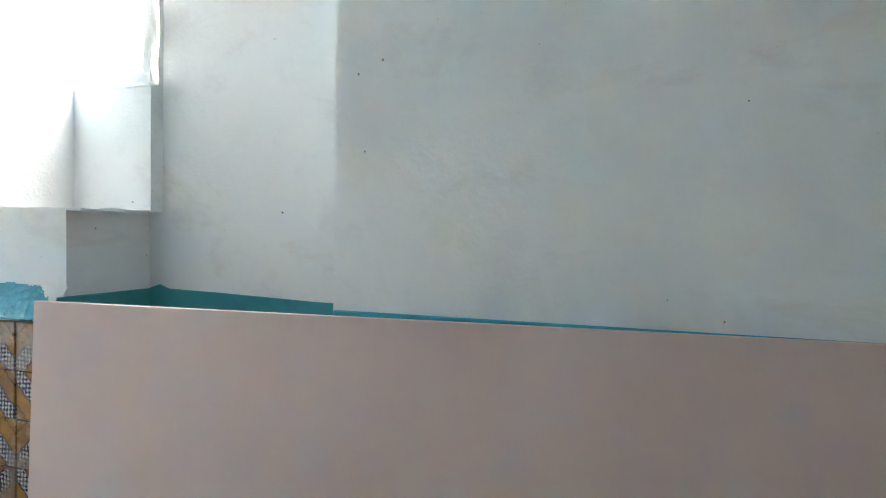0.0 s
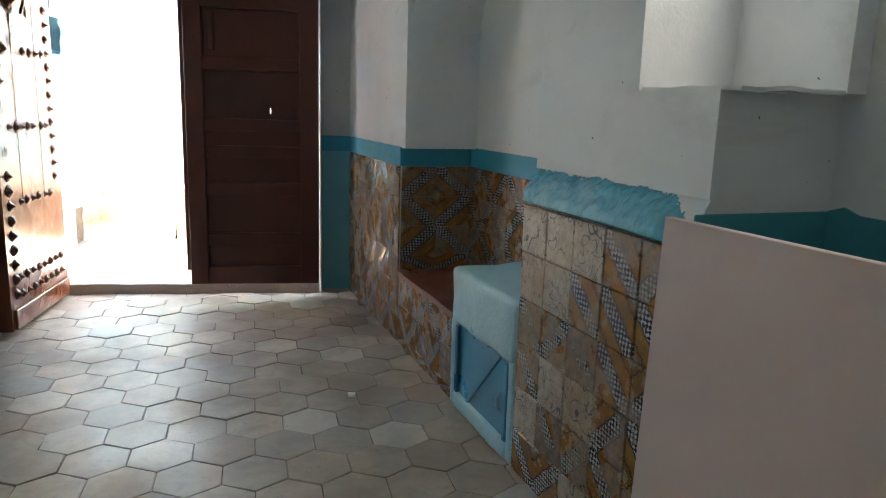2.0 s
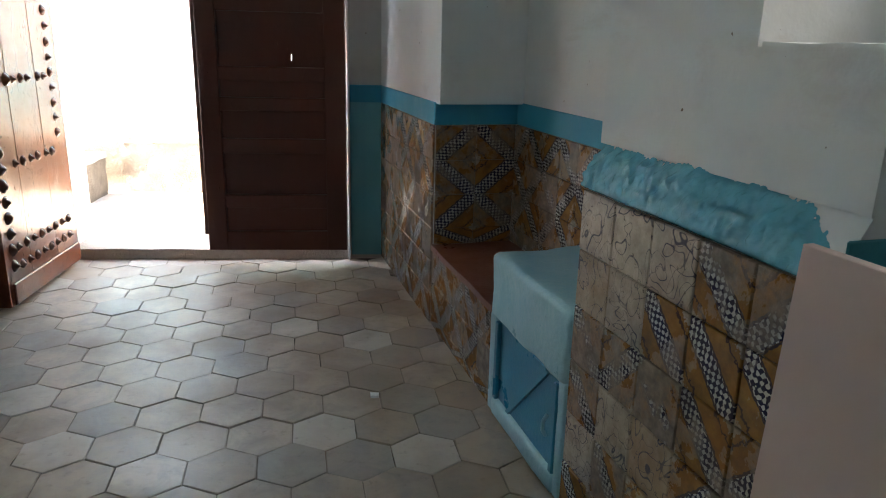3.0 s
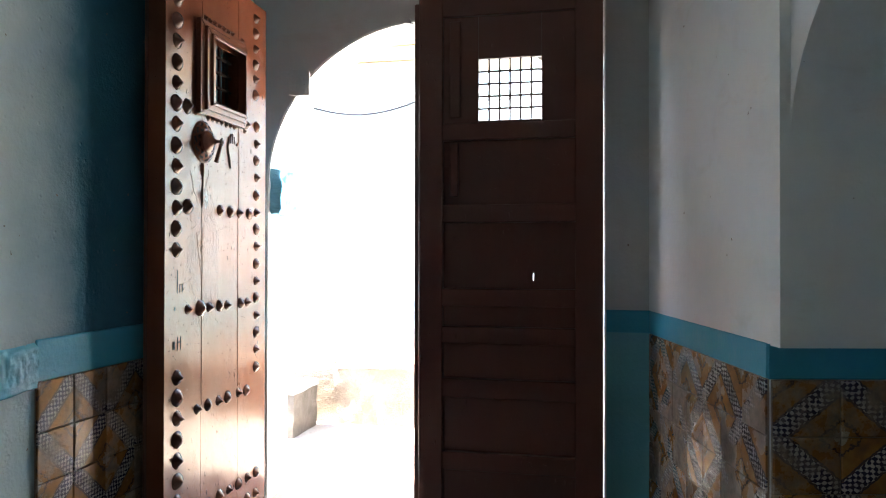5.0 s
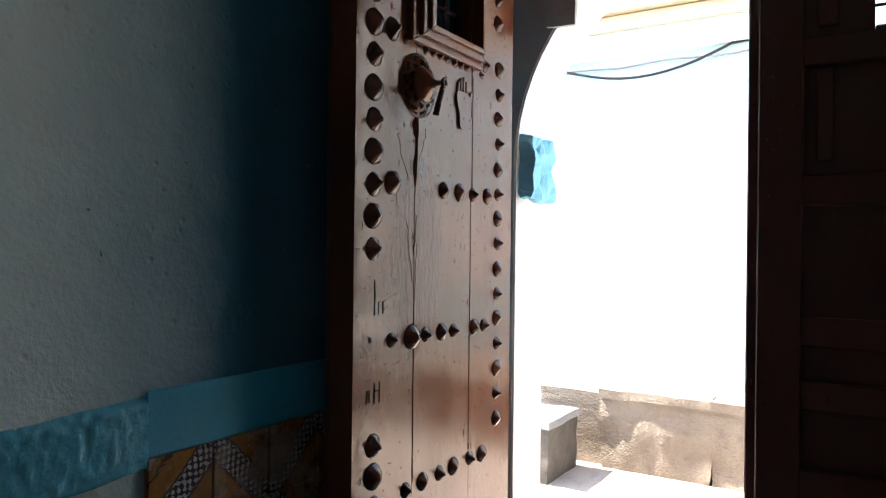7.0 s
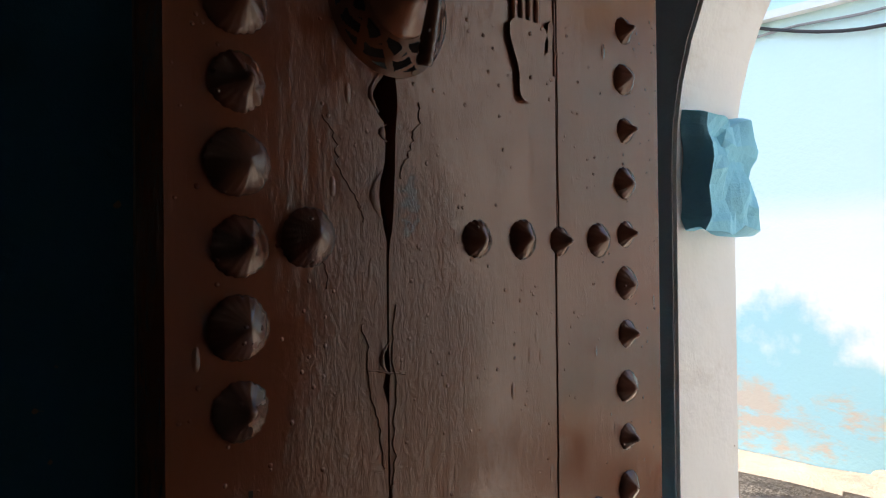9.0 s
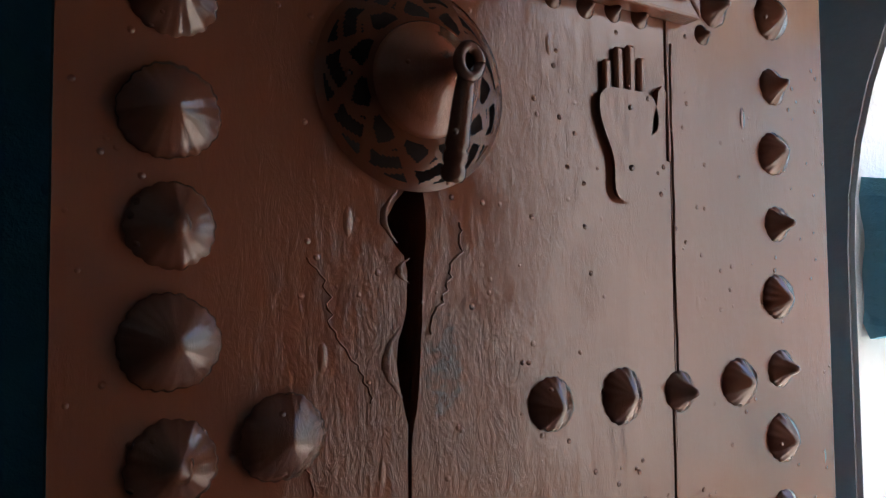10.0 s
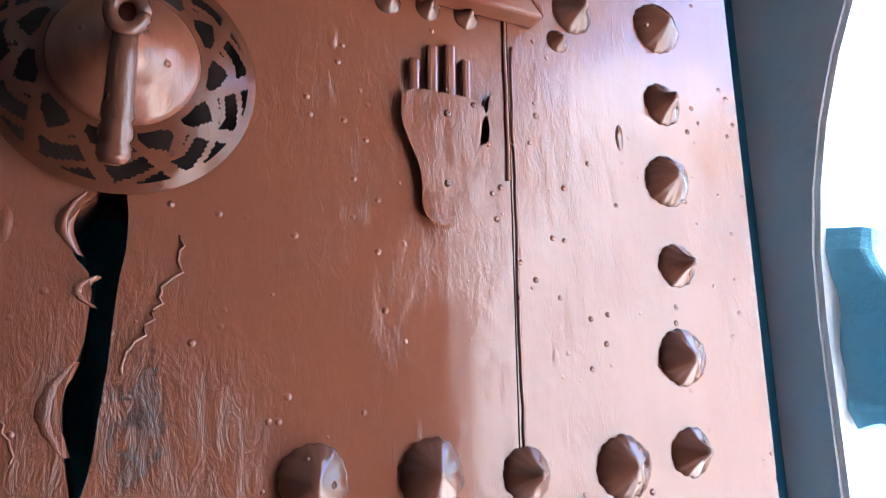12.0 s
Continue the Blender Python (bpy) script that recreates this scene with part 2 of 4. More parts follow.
def facade_mat():
    k = Nodes("facade_pale_blue_limewash", 0.85, spec=0.2)
    z = k.t.nodes.new("ShaderNodeSeparateXYZ")
    k.put(z.inputs[0], k.geo.outputs["Position"])
    zz = k.math("ADD", z.outputs[2], k.ramp(k.noise(2.2, 5), 0.25, 0.75, -0.35, 0.35))
    white, blue, teal, ochre = (0.83, 0.86, 0.81), (0.63, 0.83, 0.80), (0.42, 0.69, 0.72), (0.66, 0.57, 0.46)
    col = k.mix(k.ramp(zz, 0.95, 1.15), teal, white)
    col = k.mix(k.ramp(z.outputs[2], 1.60, 1.75), col, blue)
    patch = k.math("MULTIPLY", k.ramp(k.noise(2.4, 5, 0.7, k.world_co((1, 1, 2.6))), 0.50, 0.60), k.ramp(zz, 0.78, 0.66))
    col = k.mix(patch, col, ochre)
    k.color(col)
    return k.bump(k.math("ADD", k.noise(4, 5), k.noise(50, 4)), 0.2, 0.015).mat


M_FACADE = facade_mat()


def tile_mat(name, wear_lo, wear_hi):
    """Hand-painted faience: a diagonal navy lace band on ochre and cream, worn in patches."""
    k = Nodes(name, 0.28, spec=0.5)
    sep = k.t.nodes.new("ShaderNodeSeparateXYZ")
    k.put(sep.inputs[0], k.co.outputs["Object"])
    x, z = sep.outputs[0], sep.outputs[2]
    rnd = k.t.nodes.new("ShaderNodeObjectInfo").outputs["Random"]
    wob = k.ramp(k.noise(60, 2, 0.5), 0, 1, -0.008, 0.008)
    diag = k.math("ADD", k.math("SUBTRACT", x, z), wob)
    along = k.math("ADD", x, z)
    ad = k.math("ABSOLUTE", diag)
    band = k.math("LESS_THAN", ad, 0.034)
    edge = k.math("LESS_THAN", k.math("ABSOLUTE", k.math("SUBTRACT", ad, 0.038)), 0.0035)
    lace = k.math("MULTIPLY", k.math("SINE", k.math("MULTIPLY", along, 240)), k.math("SINE", k.math("MULTIPLY", diag, 210)))
    lace = k.math("GREATER_THAN", k.math("ADD", lace, k.ramp(k.noise(120, 2), 0, 1, -1.0, 1.0)), 0.10)
    leaf = k.math("GREATER_THAN", k.math("ADD", ad, k.ramp(k.noise(110, 2), 0, 1, -0.026, 0.026)), 0.133)
    curl = k.math("LESS_THAN", k.math("ABSOLUTE", k.math("SUBTRACT", k.math("ADD", ad, k.ramp(k.noise(80, 2), 0, 1, -0.02, 0.02)), 0.108)), 0.0045)
    cream, ochre, navy, brown = (0.46, 0.38, 0.29), (0.29, 0.13, 0.028), (0.014, 0.018, 0.055), (0.075, 0.04, 0.03)
    field = k.mix(k.ramp(k.noise(25, 3), 0.4, 0.7), ochre, (0.39, 0.195, 0.048))
    field = k.mix(leaf, field, cream)
    field = k.mix(curl, field, brown)
    strip = k.mix(lace, navy, (0.58, 0.56, 0.53))
    col = k.mix(band, field, strip)
    col = k.mix(edge, col, (0.06, 0.045, 0.05))
    wear = k.math("ADD", k.noise(9, 5, 0.65), k.ramp(rnd, 0, 1, -0.10, 0.10))
    wear = k.ramp(wear, wear_lo, wear_hi)
    col = k.mix(wear, col, k.mix(k.ramp(k.noise(30, 4), 0.35, 0.7), (0.33, 0.255, 0.20), (0.13, 0.095, 0.072)))
    col = k.mix(k.ramp(k.noise(14, 5, 0.7), 0.42, 0.72, 0.12, 0.68), col, (0.085, 0.058, 0.042))
    k.color(col).rough(k.ramp(wear, 0, 1, 0.22, 0.7))
    return k.bump(k.math("SUBTRACT", k.noise(40, 4), wear), 0.4, 0.003).mat


M_TILE = tile_mat("faience_navy_ochre", 0.52, 0.68)
M_TILE_WORN = tile_mat("faience_worn", 0.45, 0.58)


def scroll_mat():
    """Cream faience with thin dark scrollwork, faded and chipped."""
    k = Nodes("faience_cream_scrolls", 0.35, spec=0.5)
    rnd = k.t.nodes.new("ShaderNodeObjectInfo").outputs["Random"]
    bend = k.noise(8, 0, 0.4, distort=2.2)
    line = k.ramp(k.math("ABSOLUTE", k.math("SUBTRACT", bend, 0.5)), 0.008, 0.018, 1, 0)
    line2 = k.ramp(k.math("ABSOLUTE", k.math("SUBTRACT", k.noise(13, 0, 0.4, distort=2.0), 0.46)), 0.008, 0.018, 0.8, 0)
    fade = k.ramp(k.noise(8, 5, 0.7), 0.33, 0.50)
    ink = k.math("MULTIPLY", k.math("MAXIMUM", line, line2), fade)
    grime = k.noise(16, 6, 0.7)
    col = k.mix(k.ramp(grime, 0.35, 0.7), (0.47, 0.40, 0.33), (0.27, 0.215, 0.17))
    col = k.mix(k.ramp(rnd, 0.7, 0.95, 0, 0.45), col, (0.34, 0.19, 0.07))
    col = k.mix(ink, col, (0.045, 0.042, 0.065))
    chips = k.ramp(k.noise(48, 3, 0.6), 0.66, 0.70)
    col = k.mix(chips, col, (0.12, 0.09, 0.07))
    k.color(col).rough(k.ramp(grime, 0.3, 0.7, 0.25, 0.7))
    return k.bump(k.math("SUBTRACT", grime, k.math("MULTIPLY", chips, 0.8)), 0.5, 0.004).mat


M_TILE_SCROLL = scroll_mat()


# ---------------------------------------------------------------- mesh helpers
def finish(name, bm, mat, smooth=False):
    bmesh.ops.recalc_face_normals(bm, faces=bm.faces)
    me = bpy.data.meshes.new(name)
    bm.to_mesh(me)
    bm.free()
    me.materials.append(mat)
    if smooth:
        for p in me.polygons:
            p.use_smooth = True
    return me


def part(name, bm, mat, parent, label="", smooth=False, at=None):
    ob = new(name, finish(name, bm, mat, smooth))
    ob.parent = parent
    if at is not None:
        ob.matrix_basis = at
    return tagged(ob, label)


def solo(name, bm, mat, label, category, kind="", m=None, smooth=False, group=""):
    ob = new(name, finish(name, bm, mat, smooth))
    if m is not None:
        ob.matrix_basis = m
    return tagged(ob, label, category, group, kind)


def thing(name, label, category, m=None, kind="", group=""):
    ob = new(name)
    ob.empty_display_size = 0.1
    if m is not None:
        ob.matrix_basis = m
    return tagged(ob, label, category, group, kind)


def add_box(bm, x0, x1, y0, y1, z0, z1, bevel=0.0, seg=1):
    vs = [bm.verts.new((x, y, z)) for x in (x0, x1) for y in (y0, y1) for z in (z0, z1)]
    fs = [bm.faces.new([vs[i] for i in f]) for f in ((0, 1, 3, 2), (4, 6, 7, 5), (0, 4, 5, 1), (2, 3, 7, 6), (0, 2, 6, 4), (1, 5, 7, 3))]
    if bevel:
        edges = list({e for f in fs for e in f.edges})
        bmesh.ops.bevel(bm, geom=edges, offset=bevel, segments=seg, affect="EDGES", profile=0.5)
    return bm


def box(*a, **k):
    return add_box(bmesh.new(), *a, **k)


def add_prism(bm, pts, axis, a, b):
    """A prism over a closed outline of 2D points; axis: the one it is pulled along."""
    def at(p, h):
        return {"x": (h, p[0], p[1]), "y": (p[0], h, p[1]), "z": (p[0], p[1], h)}[axis]
    lo, hi = [bm.verts.new(at(p, a)) for p in pts], [bm.verts.new(at(p, b)) for p in pts]
    bm.faces.new(lo)
    bm.faces.new(hi[::-1])
    for i in range(len(pts)):
        j = (i + 1) % len(pts)
        bm.faces.new((lo[i], lo[j], hi[j], hi[i]))
    return bm


def lathe(bm, profile, segs=20, flute=0, depth=0.0, axis="x", at=(0, 0, 0)):
    """Turn (radius, height) pairs round an axis; flute: ribs round the side."""
    rings = []
    for r, h in profile:
        ring = []
        for i in range(segs):
            a = 2 * math.pi * i / segs
            q = r * (1 + depth * math.cos(flute * a)) if flute else r
            c, s = q * math.cos(a), q * math.sin(a)
            p = {"x": (h, c, s), "z": (c, s, h), "y": (c, h, s)}[axis]
            ring.append(bm.verts.new((p[0] + at[0], p[1] + at[1], p[2] + at[2])))
        rings.append(ring)
    for lo, hi in zip(rings, rings[1:]):
        for i in range(segs):
            j = (i + 1) % segs
            bm.faces.new((lo[i], lo[j], hi[j], hi[i]))
    bm.faces.new(rings[0][::-1])
    bm.faces.new(rings[-1])
    return bm


def add_tube(bm, pts, radius, segs=8):
    rings = []
    pts = [Vector(p) for p in pts]
    for i, p in enumerate(pts):
        d = (pts[min(i + 1, len(pts) - 1)] - pts[max(i - 1, 0)]).normalized()
        a = d.cross(Vector((0.31, 0.2, 0.93))).normalized()
        b = d.cross(a)
        rings.append([bm.verts.new(p + radius * (math.cos(2 * math.pi * k / segs) * a + math.sin(2 * math.pi * k / segs) * b)) for k in range(segs)])
    for lo, hi in zip(rings, rings[1:]):
        for k in range(segs):
            bm.faces.new((lo[k], lo[(k + 1) % segs], hi[(k + 1) % segs], hi[k]))
    bm.faces.new(rings[0][::-1])
    bm.faces.new(rings[-1])
    return bm


def roughen(bm, amount, scale, seed=0.0):
    for v in bm.verts:
        v.co += noise.noise_vector(v.co * scale + Vector((seed, seed * 1.7, 0))) * amount


def lump(pts_scale, cuts, amount, scale, seed):
    bm = box(*pts_scale)
    bmesh.ops.subdivide_edges(bm, edges=bm.edges[:], cuts=cuts, use_grid_fill=True)
    roughen(bm, amount, scale, seed)
    return bm


# the east wall runs aslant: s along it away from the door, d into it, z up
EAST = Matrix(((0.1999, 0.9798, 0, 1.75), (-0.9798, 0.1999, 0, 0.155), (0, 0, 1, 0), (0, 0, 0, 1)))
H = 3.25
WX = -0.17   # west wall

# ---------------------------------------------------------------- structure: east wall
bm = bmesh.new()
SP, RISE, SC, SW = 1.60, 0.52, 1.90, 0.675
add_box(bm, -0.22, 1.16, 0, 0.75, 0, 1.04)
add_box(bm, -0.22, 1.225, 0, 0.75, 1.04, H)
add_box(bm, 1.16, 2.60, 0.39, 0.75, 0, 1.04)
add_box(bm, 1.225, 2.60, 0.39, 0.75, 1.04, H)
arch = [(SC + SW * math.cos(math.pi * i / 28), SP + RISE * math.sin(math.pi * i / 28)) for i in range(29)]
for (s0, z0), (s1, z1) in zip(arch, arch[1:]):
    add_prism(bm, [(s0, z0), (s1, z1), (s1, H), (s0, H)], "y", 0.03, 0.39)
add_box(bm, 2.60, 3.41, 0, 0.75, 0, 0.955)
add_prism(bm, [(0.0, 0.955), (0.75, 0.955), (0.75, 1.06), (0.045, 1.06), (0.012, 1.0)], "x", 2.60, 3.41)
add_box(bm, 2.575, 3.41, 0.04, 0.75, 1.06, 1.305)
add_box(bm, 2.575, 3.11, 0.04, 0.75, 1.305, H)
add_box(bm, 3.11, 3.47, 0.34, 0.75, 1.305, 1.75)
add_box(bm, 3.11, 3.47, 0.34, 0.75, 2.75, H)
add_box(bm, 3.41, 4.40, 0.40, 0.75, 0, 1.305)
add_box(bm, 3.47, 4.40, 0.40, 0.75, 1.305, H)
add_box(bm, 4.40, 9.0, 0, 0.75, 0, H)
solo("wall_east", bm, M_WALL, "pale blue-white plastered wall with arched niche and window recess", "wall", "structure", EAST)
solo("trim", box(1.165, 1.225, 0.002, 0.39, 1.318, 1.335, bevel=0.004), M_WALL, "thin plaster ledge inside the arched niche", "ledge", "structure", EAST)

# painted bands over the tiles
def band(name, m, mat, *a, label="bright blue painted band above the wall tiles"):
    return solo(name, box(*a, bevel=0.003), mat, label, "painted band", "structure", m)

band("trim", EAST, M_BAND, 0.0, 1.156, -0.006, 0.0, 0.945, 1.045)
band("trim", EAST, M_BAND, 1.16, 1.166, -0.006, 0.39, 0.945, 1.045)
band("trim", EAST, M_BAND, 1.166, 2.60, 0.384, 0.39, 0.945, 1.045)
bm = bmesh.new()
def finer(prof, n):
    """n points on each side of an open profile."""
    out = [(a[0] + (b[0] - a[0]) * i / n, a[1] + (b[1] - a[1]) * i / n) for a, b in zip(prof, prof[1:]) for i in range(n)]
    return out + [prof[-1]]


n_s, face = 220, [(-0.008, 0.948), (-0.020, 0.956), (-0.016, 0.985), (0.000, 1.015), (0.018, 1.040), (0.048, 1.066)]
prof = finer(face, 5) + [(0.065, 1.068), (0.065, 0.948)]
rows_ = []
for i in range(n_s + 1):
    s = 2.600 + (3.412 - 2.600) * i / n_s
    row = []
    for j, (d, z) in enumerate(prof):
        live = j < len(prof) - 2
        q = Vector((s * 55, d * 55, z * 55))
        w = (noise.noise(q) * 0.006 + noise.noise(q * 2.3) * 0.004) if live else 0
        wavy = noise.noise(Vector((s * 7, 0.3, 2.0))) * 0.010 * (z - 0.93) / 0.1 if live else 0
        low = 0.45 + 0.55 * min(1.0, (3.412 - s) / 0.12)
        row.append(bm.verts.new((s, d - w, 0.948 + (z - 0.948) * low + w * 0.5 + wavy)))
    rows_.append(row)
for a, b in zip(rows_, rows_[1:]):
    for j in range(len(prof)):
        q = (j + 1) % len(prof)
        bm.faces.new((a[j], a[q], b[q], b[j]))
bm.faces.new(rows_[0]), bm.faces.new(rows_[-1][::-1])
solo("trim", bm, M_LEDGE, "rough glossy light blue painted ledge over the tiled pier", "ledge", "structure", EAST, smooth=True)
band("trim", EAST, M_TEAL, 3.41, 3.416, 0.0, 0.40, 0.60, 1.028, label="dark teal painted dado in the wall recess")
bm = add_prism(bmesh.new(), [(3.416, 0.60), (4.40, 0.60), (4.40, 1.008), (4.1, 1.012), (3.7, 1.026), (3.50, 1.030), (3.46, 1.044), (3.416, 1.030)], "y", 0.394, 0.40)
solo("trim", bm, M_TEAL, "dark teal painted dado in the wall recess", "painted band", "structure", EAST)
band("trim", EAST, M_BAND, 4.402, 8.9, -0.006, 0.0, 0.60, 1.043)

# ---------------------------------------------------------------- door wall with its arch, west wall, back wall, ceiling
bm = bmesh.new()
AX, AW, AZ, AR = 0.71, 0.81, 1.62, 0.80
Y0, Y1 = 0.18, 0.42
add_box(bm, -0.95, AX - AW, Y0, Y1, -0.3, H)
add_box(bm, AX + AW, 1.80, Y0, Y1, -0.3, H)
arc = [(AX + AW * math.cos(math.pi * i / 32), AZ + AR * math.sin(math.pi * i / 32)) for i in range(33)]
for (x0, z0), (x1, z1) in zip(arc, arc[1:]):
    add_prism(bm, [(x0, z0), (x1, z1), (x1, H), (x0, H)], "y", Y0, Y1)
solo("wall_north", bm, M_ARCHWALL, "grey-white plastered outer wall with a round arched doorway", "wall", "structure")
bm = bmesh.new()
add_box(bm, AX - AW, AX - AW + 0.008, Y0 + 0.004, Y1, 0.0, AZ)
for (x0, z0), (x1, z1) in zip(arc, arc[1:]):
    q = 0.99
    add_prism(bm, [(x0, z0), (x1, z1), (AX + (x1 - AX) * q, AZ + (z1 - AZ) * q), (AX + (x0 - AX) * q, AZ + (z0 - AZ) * q)], "y", Y0 + 0.004, Y1)
add_box(bm, AX + AW - 0.008, AX + AW, Y0 + 0.004, Y1, 0.0, AZ)
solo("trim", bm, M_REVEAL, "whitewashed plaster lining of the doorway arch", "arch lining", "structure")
bm = bmesh.new()
add_box(bm, 1.545, 1.557, 0.05, 0.18, 0.0, 2.44, bevel=0.004)
solo("door_frame", bm, M_REVEAL, "narrow whitewashed door jamb beside the dark leaf", "door frame", "structure")
solo("wall_panel", box(1.558, 1.76, 0.165, 0.18, 0.0, 0.945), M_DADO, "plain blue painted dado beside the door", "dado", "structure")
band("trim", Matrix(), M_BAND, 1.558, 1.765, 0.158, 0.18, 0.945, 1.045)
solo("wall_west", box(WX - 0.7, WX, -8.6, Y0, 0, H), M_LEAFSHADE, "pale plastered side wall, blue shade painted behind the open door", "wall", "structure")
# closes the room out of view; brown to weaken the bounce onto the board
solo("wall_south_unseen", box(WX - 0.7, 4.6, -8.9, -8.6, 0, H), M_MORTAR, "unseen end wall, browned to cut light bounced onto the board", "wall", "structure")
solo("ceiling", box(WX - 0.7, 4.6, -8.9, Y1, H, H + 0.25), M_CEIL, "plain white plastered ceiling", "ceiling", "structure")
band("trim", Matrix(), M_BAND, WX, WX + 0.008, -1.25, 0.17, 0.90, 1.03)
bm = bmesh.new()
ys = [-6.5 + (6.5 - 1.25) * i / 700 for i in range(701)]
prof = finer([(0.0, 0.865), (0.012, 0.87), (0.016, 0.90), (0.015, 0.95), (0.013, 0.99), (0.0, 1.005)], 4)
rows_ = []
for y in ys:
    drop = 0.052 * (-1.25 - y) if y > -3 else 0.09
    rows_.append([bm.verts.new((WX + d + ((noise.noise(Vector((y * 60, z * 60, 9))) * 0.006 + noise.noise(Vector((y * 120, z * 120, 5))) * 0.004) if 0 < j < len(prof) - 1 else 0), y, z + 0.015 - drop + noise.noise(Vector((y * 9, z * 9, 1))) * 0.010)) for j, (d, z) in enumerate(prof)])
for a, b in zip(rows_, rows_[1:]):
    for j in range(len(prof) - 1):
        bm.faces.new((a[j], a[j + 1], b[j + 1], b[j]))
solo("trim", bm, M_LEDGE, "rough glossy blue painted band along the side wall", "painted band", "structure", smooth=True)
solo("lintel", box(0.74, 1.77, -0.06, 0.05, 2.44, 2.53, bevel=0.006), M_INNER, "dark red-brown wooden beam over the door", "lintel", "structure")

# ---------------------------------------------------------------- floor, threshold, street
solo("floor", box(WX - 0.7, 4.6, -8.9, 0.10, -0.25, -0.005), M_JOINT, "worn grey marble floor of hexagonal slabs", "floor", "structure")
bm = lump((-0.12, 1.56, 0.075, 0.60, -0.25, 0.062), 10, 0.006, 6.0, 4.0)
solo("threshold", bm, M_THRESH, "worn pinkish stone threshold step under the doorway", "threshold", "structure", smooth=False)
bm = bmesh.new()
add_box(bm, -60, 60, 0.42, 60, -0.6, -0.03)
solo("ground", bm, M_STREET, "rough pale concrete paving of the alley", "ground", "structure")

# ---------------------------------------------------------------- the alley outside
bm = bmesh.new()
add_box(bm, -6, 6, 2.60, 3.0, -0.5, 2.95)
solo("wall_facade", bm, M_FACADE, "pale blue and white limewashed house front, peeling to ochre", "house front", "structure")
bm = lump((-6.0, 6.0, 2.54, 2.60, 2.62, 2.66), 3, 0.004, 5, 2)
solo("trim", bm, M_REVEAL, "thin plaster moulding along the house front", "moulding", "structure")
eaves = thing("eaves", "ochre wooden eaves boards over the alley", "eaves", kind="structure")
for i in range(4):
    part("board", box(-5, 5, 2.57 - 0.05 * i, 2.61, 2.80 + 0.11 * i, 2.905 + 0.11 * i, bevel=0.006), M_OCHRE, eaves)
# neither alley end is in view; both walls are added
solo("unseen_alley_end", box(-4.2, -3.9, 0.42, 2.6, -0.5, 3.4), M_REVEAL, "unseen plain whitewashed wall added to close the alley", "wall", "structure")
# its sunlit face bounces light onto the studded leaf and into its gloss
solo("unseen_alley_end", box(2.35, 2.65, 0.42, 2.6, -0.5, 3.4), M_BOUNCEWALL, "unseen rough grey wall added to bounce light onto the door", "wall", "structure")

for x0, x1, seed in ((-0.47, 0.18, 1.0), (0.19, 2.34, 6.0)):
    cb = thing("cement_bench", "low rough cement bench against the house front", "bench", group="benches along the house front")
    part("body", lump((x0, x1, 2.17, 2.60, -0.05, 0.40), 9, 0.020, 6.0, seed), M_BENCH, cb)
    part("top", lump((x0 - 0.005, x1 + 0.002, 2.15, 2.60, 0.40, 0.455), 9, 0.012, 7.0, seed + 2), M_BENCH, cb, "crumbling cement top")
bm = lump((-2.6, -0.48, 2.22, 2.60, -0.05, 0.42), 8, 0.015, 5.0, 3.0)
solo("cement_ledge", bm, M_BENCH, "rough cement low ledge at the wall foot", "ledge")
blk = thing("stone_block", "dark rough stone block with a grey slate top in the alley", "stone block")
part("body", lump((-1.15, -0.60, 1.66, 2.10, -0.05, 0.285), 7, 0.014, 9.0, 2.0), M_BLOCK, blk)
part("top_slab", lump((-1.16, -0.59, 1.65, 2.11, 0.285, 0.33), 6, 0.007, 8.0, 5.0), M_SLATE, blk, "grey slate top slab")
bm = bmesh.new()
add_tube(bm, [(-1.6 + 0.1 * i, 2.575, 2.60 - 0.13 * math.sin(math.pi * min(1, max(0, (i - 6) / 12))) + (0.006 * max(0, i - 16))) for i in range(34)], 0.009)
solo("cable", bm, M_CABLE, "black electric cable sagging along the house front", "cable", smooth=True)
bm = bmesh.new()
add_tube(bm, [(-1.6 + 0.1 * i, 2.58, 2.555 + 0.008 * math.sin(i)) for i in range(34)], 0.007)
solo("cable", bm, M_ROPE, "thin grey cable clipped along the house front", "cable", smooth=True)
# a broken lump of plaster on the arch lining, crumbs at its crown
bm = lump((-0.094, -0.038, 0.205, 0.405, 1.495, 1.715), 9, 0.024, 16.0, 7.0)
solo("plaster_lump", bm, M_CHUNK, "broken sky-blue plaster lump in the doorway reveal", "broken plaster", smooth=False)
for x, z, w in ((0.60, 2.40, 0.05), (0.67, 2.412, 0.035), (0.74, 2.405, 0.06)):
    solo("broken_plaster", lump((x, x + w, 0.165, 0.20, z, z + 0.05), 3, 0.016, 24.0, x * 9), M_ARCHWALL, "crumbling grey plaster bit at the crown of the arch", "broken plaster")
bm = lump((0.02, 0.13, 0.165, 0.18, 2.08, 2.20), 4, 0.014, 12.0, 8.0)
solo("torn_wrapper", bm, M_ARCHWALL, "crumpled pale scrap stuck beside the arch", "scrap")

# ---------------------------------------------------------------- door leaf with studs, standing open
door = thing("door_1", "brown-painted wooden studded door leaf standing wide open", "door", kind="structure")
FX, TH = -0.012, 0.07   # front face and thickness
ZB, ZT = 0.03, 2.44
